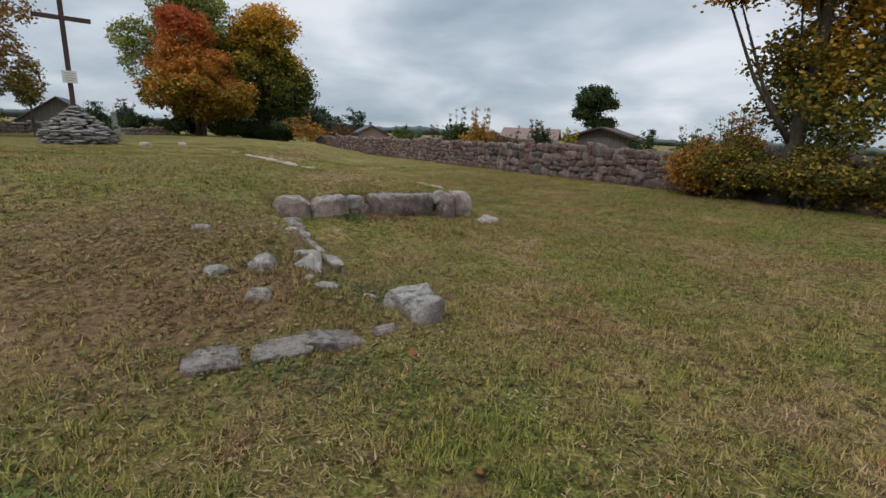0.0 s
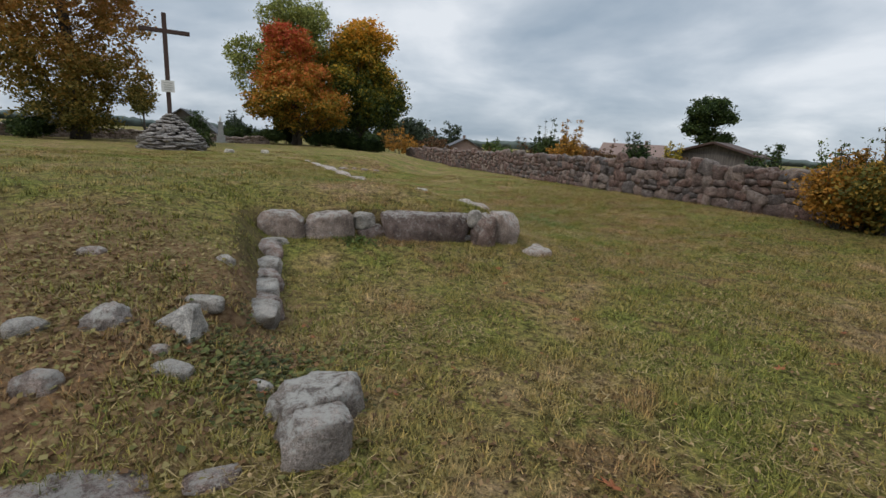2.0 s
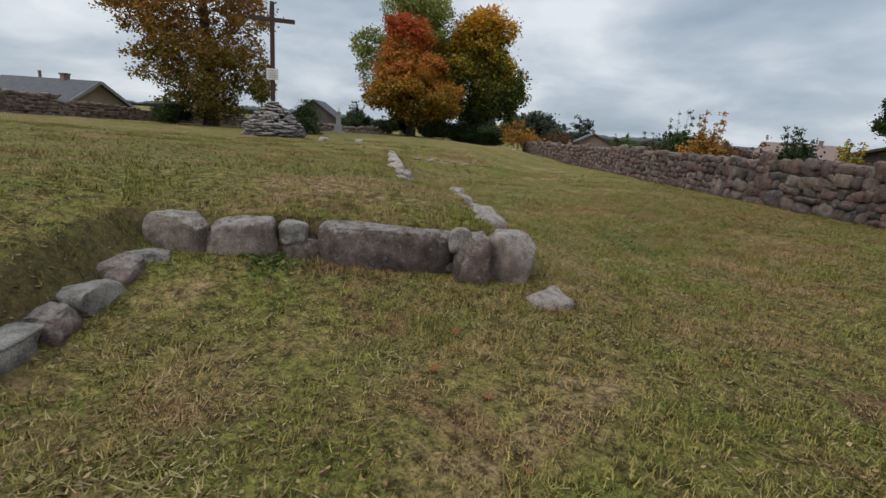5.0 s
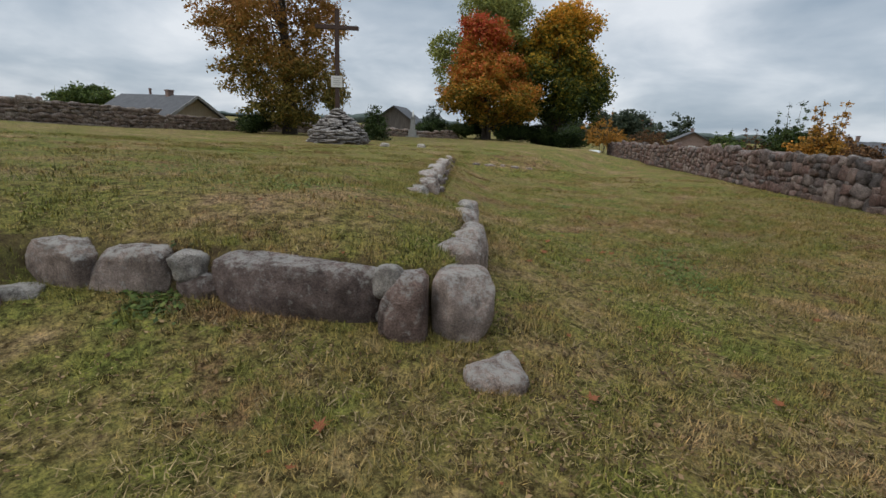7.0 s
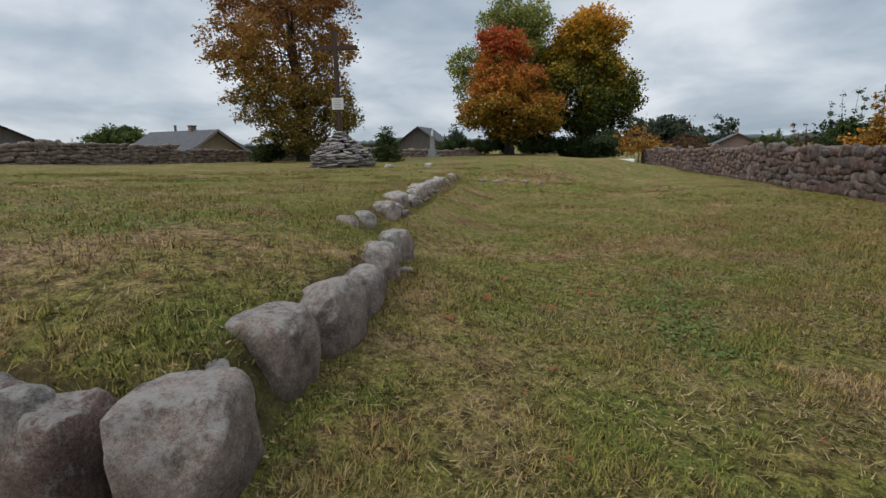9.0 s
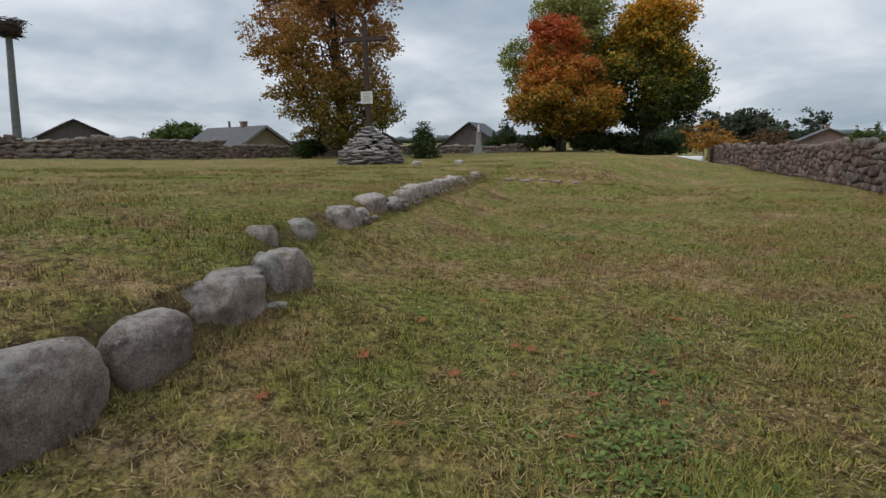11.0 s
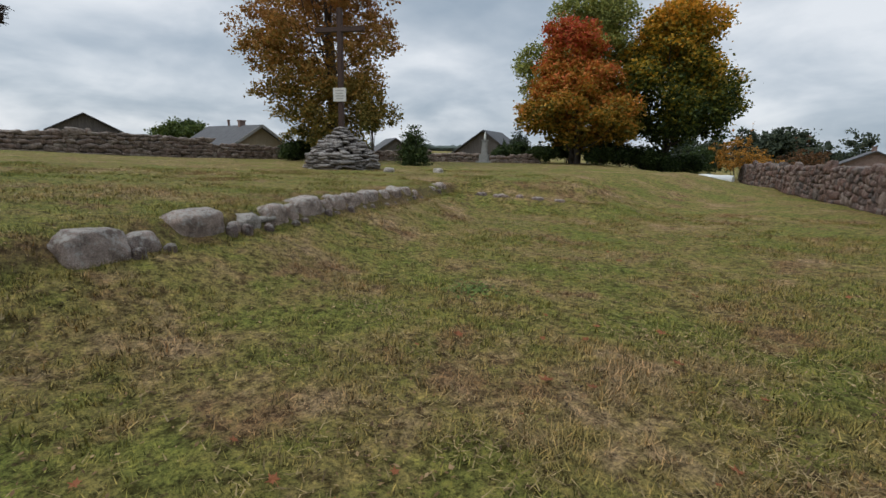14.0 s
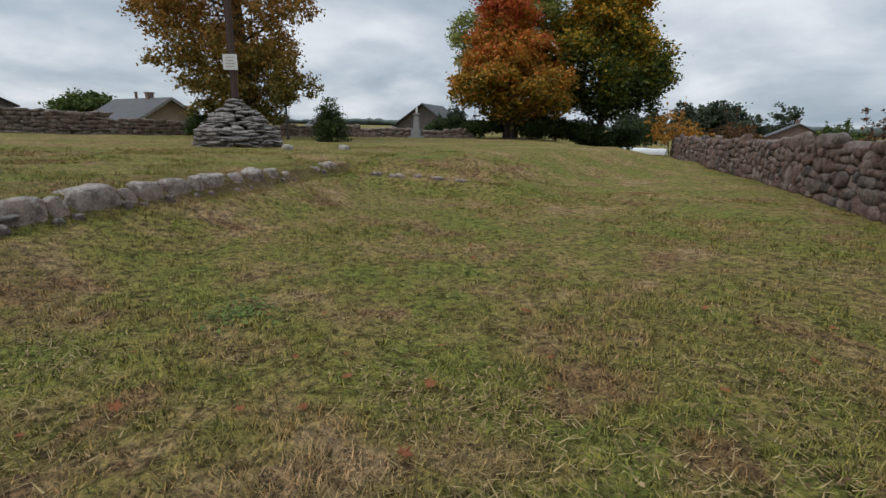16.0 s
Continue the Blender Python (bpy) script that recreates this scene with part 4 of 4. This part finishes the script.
tree("autumn_tree", -28.5, 24.0, 14.2, 0.28, lobes(0, 0, 7.6, 4.9, 4.9, 6.0, 26, 5, 0.30) + lobes(0, 0, 3.4, 4.6, 4.6, 2.2, 9, 6, 0.36) + lobes(0.2, 0.2, 1.5, 2.9, 2.9, 1.3, 6, 7, 0.5) + lobes(0, 0, 12.6, 2.2, 2.2, 2.0, 6, 8, 0.45), 60000, 0.19, L_BIG, "tall russet and olive broad-leaved tree in autumn leaf", 5, 22, 0.42, stems=3, zbase=0.45, clear=0.02, hollow=0.35)
tree("sapling", -23.77, 25.0, 4.6, 0.07, lobes(0, 0, 3.0, 0.8, 0.8, 1.7, 7, 9, 0.5), 3000, 0.15, L_BIG, "slender young tree with thinning russet leaves", 9, 7, 0.3, zbase=0.45)
tree("maple_tree", -24.7, 42.4, 10.8, 0.26, lobes(0.3, 0.2, 4.6, 4.6, 4.6, 3.3, 24, 11, 0.27) + lobes(-0.2, 0, 7.0, 3.4, 3.4, 2.2, 12, 13, 0.32) + lobes(-0.5, -0.3, 9.2, 2.3, 2.3, 3.0, 12, 12, 0.36), 50000, 0.26, L_MAPLE, "maple in red, orange and yellow autumn leaf", 11, 16, 0.5, stems=2, zbase=-0.4)
tree("maple_tree", -22.2, 50.8, 15.6, 0.34, lobes(0, 0, 6.6, 5.3, 5.3, 4.9, 28, 14, 0.26) + lobes(-0.2, 0, 10.8, 4.2, 4.2, 4.3, 18, 15, 0.32), 60000, 0.28, L_MAPLE2, "broad maple, dark green below and golden at the top", 14, 18, 0.6, zbase=-0.7)
tree("poplar_tree", -28.0, 47.0, 17.5, 0.26, lobes(0.6, 0, 11.6, 3.6, 3.6, 5.2, 12, 17, 0.4) + lobes(-3.2, -2.2, 8.6, 2.2, 2.2, 3.4, 9, 18, 0.42), 26000, 0.24, L_POPLAR, "tall airy tree with pale green leaves", 17, 18, 0.55, zbase=-0.6)
tree("roadside_tree", 8.30, 11.95, 10.0, 0.21, lobes(1.9, -0.2, 6.7, 3.1, 3.1, 2.7, 16, 23, 0.36) + lobes(-0.9, 0.4, 6.6, 2.3, 2.0, 1.3, 9, 24, 0.4) + lobes(-1.5, -0.3, 5.3, 1.4, 1.3, 0.8, 7, 26, 0.4) + lobes(-2.7, -0.5, 5.1, 0.55, 0.5, 0.4, 4, 27, 0.5) + lobes(0.9, 0.1, 3.0, 1.8, 1.8, 2.0, 9, 25, 0.45), 66000, 0.13, L_RTREE, "broad-leaved tree by a stone wall, half turned to orange", 23, 20, 0.36, lean=(0.2, -0.1), clear=0.2)
tree("pine_tree", 17.3, 70.6, 10.2, 0.2, lobes(0.3, 0, 8.4, 3.0, 3.0, 2.2, 10, 31, 0.42) + lobes(-1.2, 0, 6.4, 2.0, 2.0, 1.2, 6, 32, 0.5) + lobes(0.9, 0, 5.0, 2.2, 2.2, 1.3, 6, 33, 0.5), 17000, 0.3, L_DARK, "lone dark pine with an open flat-topped crown", 31, 12, 0.45, clear=0.35)
tree("orchard_tree", -51.5, 18.6, 5.0, 0.16, lobes(0, 0, 2.6, 3.0, 3.0, 2.0, 9, 36, 0.45), 9000, 0.24, L_GREEN, "rounded green fruit tree behind a wall", 36, 10, 0.4, zbase=-0.7)


def bush(x, y, w, h, mat, label, seed, count=5000, size=0.12, spikes=0, name="bush", clump=0.24, zb=None, conic=False):
    z0 = (H(x, y) if zb is None else zb) - 0.04
    root = empty(name, pose(x, y, z0))
    tagged(root, label, "bush")
    rs = random.Random(seed)
    if conic:
        bl = [(0, 0, h * q, w * 0.5 * f, w * 0.5 * f, h * 0.2) for q, f in ((0.16, 0.95), (0.34, 1.0), (0.52, 0.88), (0.7, 0.68), (0.85, 0.42))]
    else:
        bl = lobes(0, 0, h * 0.46, w * 0.5, w * 0.5, h * 0.5, 7, seed, 0.5)
    leaf_cloud("foliage", bl, count, size, mat, root, seed, clump, per=24, hollow=0.3)
    bm, tips = bmesh.new(), []
    for i in range(9 + spikes):
        a, r = rs.uniform(0, 6.28), rs.uniform(0.05, 0.42) * w
        t = h * (rs.uniform(0.95, 1.2) if i < spikes else rs.uniform(0.6, 0.95))
        tube(bm, [(r * 0.2 * math.cos(a), r * 0.2 * math.sin(a), 0), (r * 0.6 * math.cos(a), r * 0.6 * math.sin(a), t * 0.5), (r * math.cos(a), r * math.sin(a), t)], [0.022, 0.014, 0.005], 5)
        if i < spikes:
            tips += [(r * q * math.cos(a), r * q * math.sin(a), t * (0.5 + (q - 0.6) * 1.25), 0.07, 0.07, 0.07) for q in (0.72, 0.8, 0.88, 0.96)]
    tagged(part("stem_growth", bm, BARK, root), kind="stuff")
    if spikes:
        tagged(leaf_cloud("shoot_growth", tips, 80 * spikes, size * 0.8, mat, root, seed + 1, 0.12, per=5, hollow=0.05), kind="stuff")
    return root


bush(-20.95, 26.05, 1.85, 2.1, L_DARK, "dense dark green clipped juniper bush", 50, 7000, 0.10, 0, "juniper", 0.2, 0.45, True)
for i, (x, y, w, h, mat, lab, sp) in enumerate([
        (6.95, 13.5, 1.6, 1.6, L_ORANGE, "orange-leaved shrub growing against a stone wall", 14),
        (7.4, 12.7, 2.0, 1.9, L_SHRUB, "tangled olive shrub at the foot of a tree", 5),
        (8.6, 11.2, 2.2, 1.7, L_SHRUB, "tangled olive and yellow shrub at the foot of a tree", 3),
        (9.8, 10.0, 1.8, 1.7, L_SHRUB, "half-turned shrub beside a stone wall", 4),
        (-0.6, 36.0, 3.0, 3.5, L_DARK, "dark shrub standing behind a stone wall", 4),
        (0.9, 33.0, 2.6, 3.4, L_ORANGE, "orange-brown shrub with upright shoots behind a wall", 8),
        (-2.0, 37.5, 3.0, 2.4, L_RUST, "brown hedge bush behind a wall", 4),
        (2.6, 30.5, 2.6, 2.3, L_RUST, "brown hedge bush behind a wall", 4),
        (4.2, 27.6, 1.7, 2.6, L_DARK, "dark young shrub with bare shoots behind a wall", 8),
        (5.5, 25.2, 1.6, 2.1, L_YELLOW, "bright yellow-green shrub behind a wall", 8),
        (8.2, 22.0, 2.0, 2.1, L_DARK, "thin dark shrub behind a wall", 10),
        (9.4, 19.6, 1.9, 2.2, L_GREEN, "green shrub behind a wall", 8),
        (9.8, 17.0, 1.6, 2.6, L_ORANGE, "tall orange shoots behind a wall", 12),
        (11.0, 15.2, 2.2, 2.3, L_GREEN, "green shrub behind a wall", 9),
        (-6.5, 44.0, 3.0, 1.8, L_RUST, "brown hedge bush behind a wall", 3),
        (6.4, 24.0, 2.2, 1.5, L_RUST, "brown hedge bush behind a wall", 3),
        (-12.5, 56.0, 3.0, 1.6, L_RUST, "brown hedge bush behind a wall", 2),
        (-9.0, 66.0, 5.0, 3.6, L_GREEN, "round green bush beyond a wall", 3),
        (-4.0, 52.0, 1.8, 2.8, L_DARK, "small dark spruce behind a wall", 2),
        (-5.2, 49.0, 1.8, 2.6, L_GREEN, "small green spruce behind a wall", 2),
        (-27.0, 44.5, 3.5, 2.4, L_DARK, "dark shrub under autumn trees", 2),
        (-23.5, 45.0, 3.6, 2.2, L_DARK, "dark shrub under autumn trees", 2),
        (-22.0, 48.0, 3.6, 2.6, L_DARK, "dark shrub under autumn trees", 2),
        (-29.8, 41.0, 3.4, 2.0, L_DARK, "dark shrub under autumn trees", 2),
        (-21.8, 54.0, 3.6, 2.6, L_DARK, "dark shrub under autumn trees", 2),
        (-24.6, 53.0, 3.0, 2.4, L_DARK, "dark shrub under autumn trees", 2),
        (-33.0, 44.6, 2.2, 2.8, L_FAR, "pale bare twiggy shrub beside a barn", 10),
        (-23.0, 66.0, 7.0, 5.2, L_ORANGE, "rust and green bush beyond the lawn", 2),
        (-19.0, 72.0, 7.0, 4.2, L_RUST, "brown thicket beyond the lawn", 2),
        (-28.0, 68.0, 7.0, 4.2, L_DARK, "dark thicket beyond the lawn", 2),
        (-62.0, 20.5, 5.0, 2.6, L_FAR, "grey-green shrub behind a wall", 2),
        (-63.0, 16.0, 4.0, 2.2, L_FAR, "grey-green shrub behind a wall", 2),
        (-26.0, 40.6, 2.8, 1.6, L_DARK, "low dark shrub under autumn trees", 1),
        (-22.6, 43.2, 2.8, 1.7, L_DARK, "low dark shrub under autumn trees", 1),
        (-23.4, 47.0, 3.0, 2.2, L_DARK, "low dark shrub under autumn trees", 1),
        (-21.2, 49.0, 2.8, 2.2, L_DARK, "low dark shrub under autumn trees", 1),
        (-28.6, 38.9, 2.2, 1.4, L_DARK, "low dark shrub under autumn trees", 1),
        (-29.0, 22.3, 2.4, 1.5, L_DARK, "low dark green scrub under a tree", 2)]):
    near = y < 16 and x > 0
    bush(x, y, w, h, mat, lab, 60 + i, 11000 if near else 6000, 0.09 if near else 0.10 + 0.0013 * y, sp)


def far_wood(x, y, wide, deep, h, n, seed, mat, label):
    rs = random.Random(seed)
    bl = []
    for i in range(n):
        bl.append((x + rs.uniform(-wide, wide) / 2, y + rs.uniform(-deep, deep) / 2, h * rs.uniform(0.3, 0.62) - 1.2, h * 0.34, h * 0.34, h * rs.uniform(0.36, 0.46)))
    ob = leaf_cloud("far_wood", bl, 14000, h * 0.085, mat, None, seed, h * 0.09, per=20, hollow=0.3)
    tagged(ob, label, "woodland", kind="stuff")


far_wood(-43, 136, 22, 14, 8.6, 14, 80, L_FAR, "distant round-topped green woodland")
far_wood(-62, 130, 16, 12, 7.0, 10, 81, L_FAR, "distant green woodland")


def ridge(r, a0, a1, h, mat, name, label, seed):
    """Far wooded skyline: a thick, rough-topped bank of tree crowns."""
    rs = np.random.default_rng(seed)
    n = 900
    a = np.radians(np.linspace(a0, a1, n))
    rr = r + 14 * np.sin(a * 23)
    top = h * (0.55 + 0.25 * np.sin(a * 9 + seed) + 0.12 * np.sin(a * 41)) + rs.uniform(0, h * 0.22, n)
    ring = []
    for dr, f in ((0, 0.0), (-6, 0.55), (2, 0.95), (10, 1.0), (24, 0.6), (30, 0.0)):
        q = rr + dr + rs.uniform(-2, 2, n)
        ring.append(np.stack([q * np.sin(a), 10 + q * np.cos(a), -1.3 + top * f], -1))
    V = np.concatenate(ring)
    i = np.arange(n - 1)
    F = np.concatenate([np.stack([i + k * n, i + 1 + k * n, i + 1 + (k + 1) * n, i + (k + 1) * n], -1) for k in range(5)])
    tagged(link_np(name, V, F, mat), label, "backdrop", kind="structure")


# the greyed blue in this green is distance haze put into the colour
FAR_HAZE_GREEN = make_plain("far_woods_in_haze", (0.085, 0.105, 0.095), 0.95, 0.3, 0.15)
ridge(520, -180, 180, 9, FAR_HAZE_GREEN, "backdrop", "distant wooded skyline, blue-green as through haze", 3)

# ---- grass, weeds, fallen leaves ----


def value_noise(x, y, cell, seed):
    """Smooth random values from 0 to 1 on a grid of that cell size."""
    t = np.random.default_rng(seed).random((256, 256))
    u, v = x / cell + 100, y / cell + 100
    i, j = np.floor(u).astype(int), np.floor(v).astype(int)
    f, g = u - i, v - j
    f, g = f * f * (3 - 2 * f), g * g * (3 - 2 * g)
    i, j, i1, j1 = i % 256, j % 256, (i + 1) % 256, (j + 1) % 256
    return (t[i, j] * (1 - f) + t[i1, j] * f) * (1 - g) + (t[i, j1] * (1 - f) + t[i1, j1] * f) * g


def blades(name, x, y, ln, lean, w, mat, g, label, lift=0.0):
    n = len(x)
    z = terrain(x, y) - 0.004 + lift
    a = g.uniform(0, 2 * np.pi, n)
    dx, dy = np.cos(a), np.sin(a)
    P = np.stack([x, y, z], -1)
    S = np.stack([-dy * w, dx * w, 0 * w], -1)
    T = np.stack([dx * ln * np.sin(lean), dy * ln * np.sin(lean), ln * np.cos(lean) + 0.008], -1)
    V = np.stack([P - S, P + S, P + T], 1).reshape(-1, 3)
    tagged(link_np(name, V, np.arange(3 * n).reshape(-1, 3), mat), label, "grass", kind="stuff")


def near_walk(n, g, power):
    x, y = g.uniform(-9, 8, n), g.uniform(-2.8, 24, n)
    d = np.hypot(x - np.interp(y, [0, 6, 10, 15], [0.6, 2.2, 2.2, 1.4]), y - np.clip(y, 0, 16))
    keep = g.random(n) < np.clip((1.9 / (d + 0.3)) ** power, 0.02, 1.0)
    return x[keep], y[keep]


g = np.random.default_rng(1)
x, y = near_walk(2600000, g, 1.6)
tuft = 0.6 * value_noise(x, y, 0.22, 5) + 0.4 * value_noise(x, y, 0.07, 6)
worn = value_noise(x, y, 0.9, 7)
keep = g.random(len(x)) < np.clip((tuft - 0.28) * 2.6, 0.06, 1) * np.clip(0.25 + 1.3 * worn, 0, 1)
x, y, tuft = x[keep], y[keep], tuft[keep]
blades("grass", x, y, 0.018 + 0.085 * tuft ** 2 * g.uniform(0.5, 1.6, len(x)), g.uniform(0.35, 1.5, len(x)), 0.0032 * g.uniform(0.7, 1.5, len(x)), BLADE, g, "short patchy green and olive grass blades")
# tussocks left standing by the mower, further out too
tx, ty = g.uniform(-16, 9, 60000), g.uniform(-2.5, 27, 60000)
keep = g.random(60000) < np.clip(2.4 * (value_noise(tx, ty, 0.8, 31) - 0.42) + 0.5 * (value_noise(tx, ty, 0.25, 32) - 0.5), 0.03, 1)
tx, ty = tx[keep], ty[keep]
tn = g.integers(9, 22, len(tx))
x = np.repeat(tx, tn) + g.normal(0, 0.028, tn.sum())
y = np.repeat(ty, tn) + g.normal(0, 0.028, tn.sum())
ln = np.repeat(g.uniform(0.03, 0.085, len(tx)), tn) * g.uniform(0.5, 1.2, len(x))
blades("tussocks", x, y, ln, g.uniform(0.2, 1.35, len(x)), 0.0042 * g.uniform(0.7, 1.5, len(x)), BLADE, g, "small tussocks of olive and straw-coloured grass")
# windrows of raked clippings
x, y = g.uniform(-14, 9, 400000), g.uniform(-2.5, 26, 400000)
keep = g.random(len(x)) < np.clip(5.0 * (value_noise(x * 0.45 + y * 0.3, y * 1.5 - x * 0.55, 0.8, 33) - 0.70), 0.0, 0.9)
x, y = x[keep], y[keep]
CLIPPINGS = make_leaf("dry_clippings", [(0.2, (0.07, 0.045, 0.025)), (0.45, (0.20, 0.145, 0.07)), (0.85, (0.36, 0.28, 0.15))])
blades("clippings", x, y, g.uniform(0.03, 0.09, len(x)), g.uniform(0.9, 1.6, len(x)), 0.004 * g.uniform(0.7, 1.5, len(x)), CLIPPINGS, g, "raked windrows of dry brown clippings on the lawn", 0.012)
# dead straw lying on the sward
x, y = near_walk(620000, g, 1.3)
keep = g.random(len(x)) < np.clip(1.6 * (value_noise(x, y, 0.5, 9) - 0.28), 0.04, 1)
x, y = x[keep], y[keep]
STRAW = make_leaf("dead_straw", [(0.2, (0.09, 0.055, 0.03)), (0.45, (0.24, 0.17, 0.075)), (0.85, (0.44, 0.34, 0.17))])
blades("straw", x, y, g.uniform(0.03, 0.10, len(x)), g.uniform(1.25, 1.62, len(x)), 0.003 * g.uniform(0.7, 1.6, len(x)), STRAW, g, "dead pale straw strewn over the lawn", 0.018)
# crumbs of leaf and clippings
x, y = near_walk(420000, g, 1.25)
keep = g.random(len(x)) < np.clip(1.5 * (value_noise(x, y, 0.7, 21) - 0.36), 0.03, 1)
x, y = x[keep], y[keep]
n = len(x)
sz, a = g.uniform(0.006, 0.02, n), g.uniform(0, 6.28, n)
P = np.stack([x, y, terrain(x, y) + g.uniform(0.008, 0.03, n)], -1)
U = np.stack([np.cos(a), np.sin(a), g.uniform(-0.5, 0.5, n)], -1) * sz[:, None]
W = np.stack([-np.sin(a), np.cos(a), g.uniform(-0.5, 0.5, n)], -1) * (sz * g.uniform(0.2, 0.7, n))[:, None]
LITTER = make_leaf("leaf_litter", [(0.25, (0.05, 0.032, 0.016)), (0.42, (0.12, 0.07, 0.032)), (0.58, (0.22, 0.13, 0.06)), (0.85, (0.42, 0.31, 0.17))])
tagged(link_np("litter", np.stack([P - U, P + W, P + U, P - W], 1).reshape(-1, 3), np.arange(4 * n).reshape(-1, 4), LITTER), "dark crumbs of dead leaf and clippings on the lawn", "litter", kind="stuff")
# longer unmown grass along the feet and backs of the stone rows
for a, b in (FRONT, E1, E2, B2):
    L = math.hypot(b[0] - a[0], b[1] - a[1])
    n = int(L * 1500)
    q = g.uniform(-0.1, 1.03, n); o = np.where(g.random(n) < 0.55, g.normal(-0.07, 0.07, n), g.normal(0.50, 0.16, n))
    ux, uy = (b[0] - a[0]) / L, (b[1] - a[1]) / L
    x, y = a[0] + ux * L * q - uy * o, a[1] + uy * L * q + ux * o
    blades("long_grass", x, y, g.uniform(0.02, 0.065, n) * (0.4 + value_noise(x, y, 0.15, 12)), g.uniform(0.1, 1.2, n), 0.003 * g.uniform(0.7, 1.4, n), BLADE, g, "longer unmown grass along a stone row")


def weeds(cx, cy, rx, ry, n, size, mat, seed, label):
    g = np.random.default_rng(seed)
    x, y = cx + g.normal(size=n) * rx, cy + g.normal(size=n) * ry
    z = terrain(x, y) + g.uniform(0.0, 0.035, n)
    a = g.uniform(0, 2 * np.pi, n); s = size * g.uniform(0.5, 1.4, n)
    u = np.stack([np.cos(a), np.sin(a), g.uniform(-0.2, 0.7, n)], -1) * s[:, None]
    w = np.stack([-np.sin(a), np.cos(a), g.uniform(-0.3, 0.3, n)], -1) * s[:, None] * 0.4
    P = np.stack([x, y, z], -1)
    V = np.stack([P - u * 0.5, P + w, P + u * 0.5, P - w], 1).reshape(-1, 3)
    ob = link_np("weeds", V, np.arange(4 * n).reshape(-1, 4), mat)
    tagged(ob, label, "weeds", kind="stuff")


L_WEEDG = make_leaf("tuft_leaves", [(0.25, (0.08, 0.12, 0.03)), (0.55, (0.13, 0.18, 0.04)), (0.85, (0.18, 0.20, 0.05))])
L_MOUND = make_leaf("mound_weeds", [(0.2, (0.08, 0.048, 0.026)), (0.42, (0.22, 0.12, 0.055)), (0.6, (0.17, 0.15, 0.05)), (0.85, (0.29, 0.22, 0.10))])
L_WEED = make_leaf("weed_leaves", [(0.25, (0.05, 0.06, 0.02)), (0.55, (0.10, 0.115, 0.03)), (0.85, (0.16, 0.13, 0.05))])
weeds(-1.7, 3.6, 1.3, 0.9, 9000, 0.034, L_MOUND, 3, "low weeds and clover on trampled earth")
weeds(-0.4, 3.75, 0.3, 0.3, 1300, 0.04, L_WEED, 4, "green weeds beside a pale stone")
weeds(-0.3, 2.2, 0.7, 0.22, 1200, 0.035, L_WEED, 5, "green weeds along a stone slab")
weeds(-1.35, 6.95, 0.15, 0.1, 300, 0.05, L_GREEN, 6, "tuft of green leaves in a stone joint")
for i, (x, y, r) in enumerate([(-1.2, 0.9, 0.12), (-4.6, 8.6, 0.5), (-2.9, 9.0, 0.4), (1.15, 11.7, 0.22), (0.4, 12.5, 0.2), (0.75, 12.6, 0.2), (0.95, 12.05, 0.16), (0.4, 13.25, 0.16), (-2.8, 16.2, 0.14)]):
    weeds(x, y, r, r, 380, 0.036, L_WEEDG, 10 + i, "lush green tuft in the lawn")


def maple_leaf_mesh(seed):
    rs = random.Random(seed)
    bm = bmesh.new()
    out = []
    n = 20
    for i in range(n):
        a = 2 * math.pi * i / n
        r = (1.0 if i % 4 == 0 else 0.62 if i % 2 == 0 else 0.5) * rs.uniform(0.85, 1.1)
        if i == 10:
            r = 0.3
        out.append(bm.verts.new((r * math.cos(a) * 0.5, r * math.sin(a) * 0.5, 0.10 * r * r + rs.uniform(-0.03, 0.05))))
    c = bm.verts.new((0, 0, 0.03))
    for i in range(n):
        bm.faces.new((c, out[i], out[(i + 1) % n]))
    tube(bm, [(-0.12, 0, 0.03), (-0.45, 0.05, 0.05), (-0.7, 0.12, 0.06)], [0.018, 0.014, 0.01], 4)
    me = bpy.data.meshes.new("fallen_leaf")
    bm.to_mesh(me); bm.free()
    me.materials.append(DEADLEAF)
    return me


LEAVES = [maple_leaf_mesh(i) for i in range(6)]
rs = random.Random(77)
spots = [(-0.77, 15.24), (-0.47, 16.22), (-1.27, 16.36), (-1.72, 15.24), (0.60, 10.58), (-0.22, 12.36), (-0.91, 12.0), (-0.60, 11.31), (0.52, 7.08), (1.40, 8.36), (1.58, 3.49), (-0.35, 10.56), (-0.56, 11.28), (-0.14, 11.72)]
while len(spots) < 150:
    y = rs.uniform(0.8, 19.5)
    cx = np.interp(y, [0, 6, 10, 15, 19], [0.4, 1.4, 1.0, -0.6, -1.6])
    spots.append((cx + rs.gauss(0, 1.5), y))
for i, (x, y) in enumerate(spots):
    ob = new("fallen_leaf", LEAVES[rs.randrange(6)])
    s = (0.11 if i < 14 else rs.choice((0.035, 0.05, 0.06, 0.08, 0.10))) * rs.uniform(0.85, 1.15)
    ob.matrix_basis = pose(x, y, H(x, y) + 0.03, rs.uniform(-18, 18), rs.uniform(-18, 18), rs.uniform(0, 360)) @ Matrix.Diagonal((s, s, s, 1))
    tagged(ob, "curled rust-brown maple leaf lying on grass", "leaf", "fallen leaves")
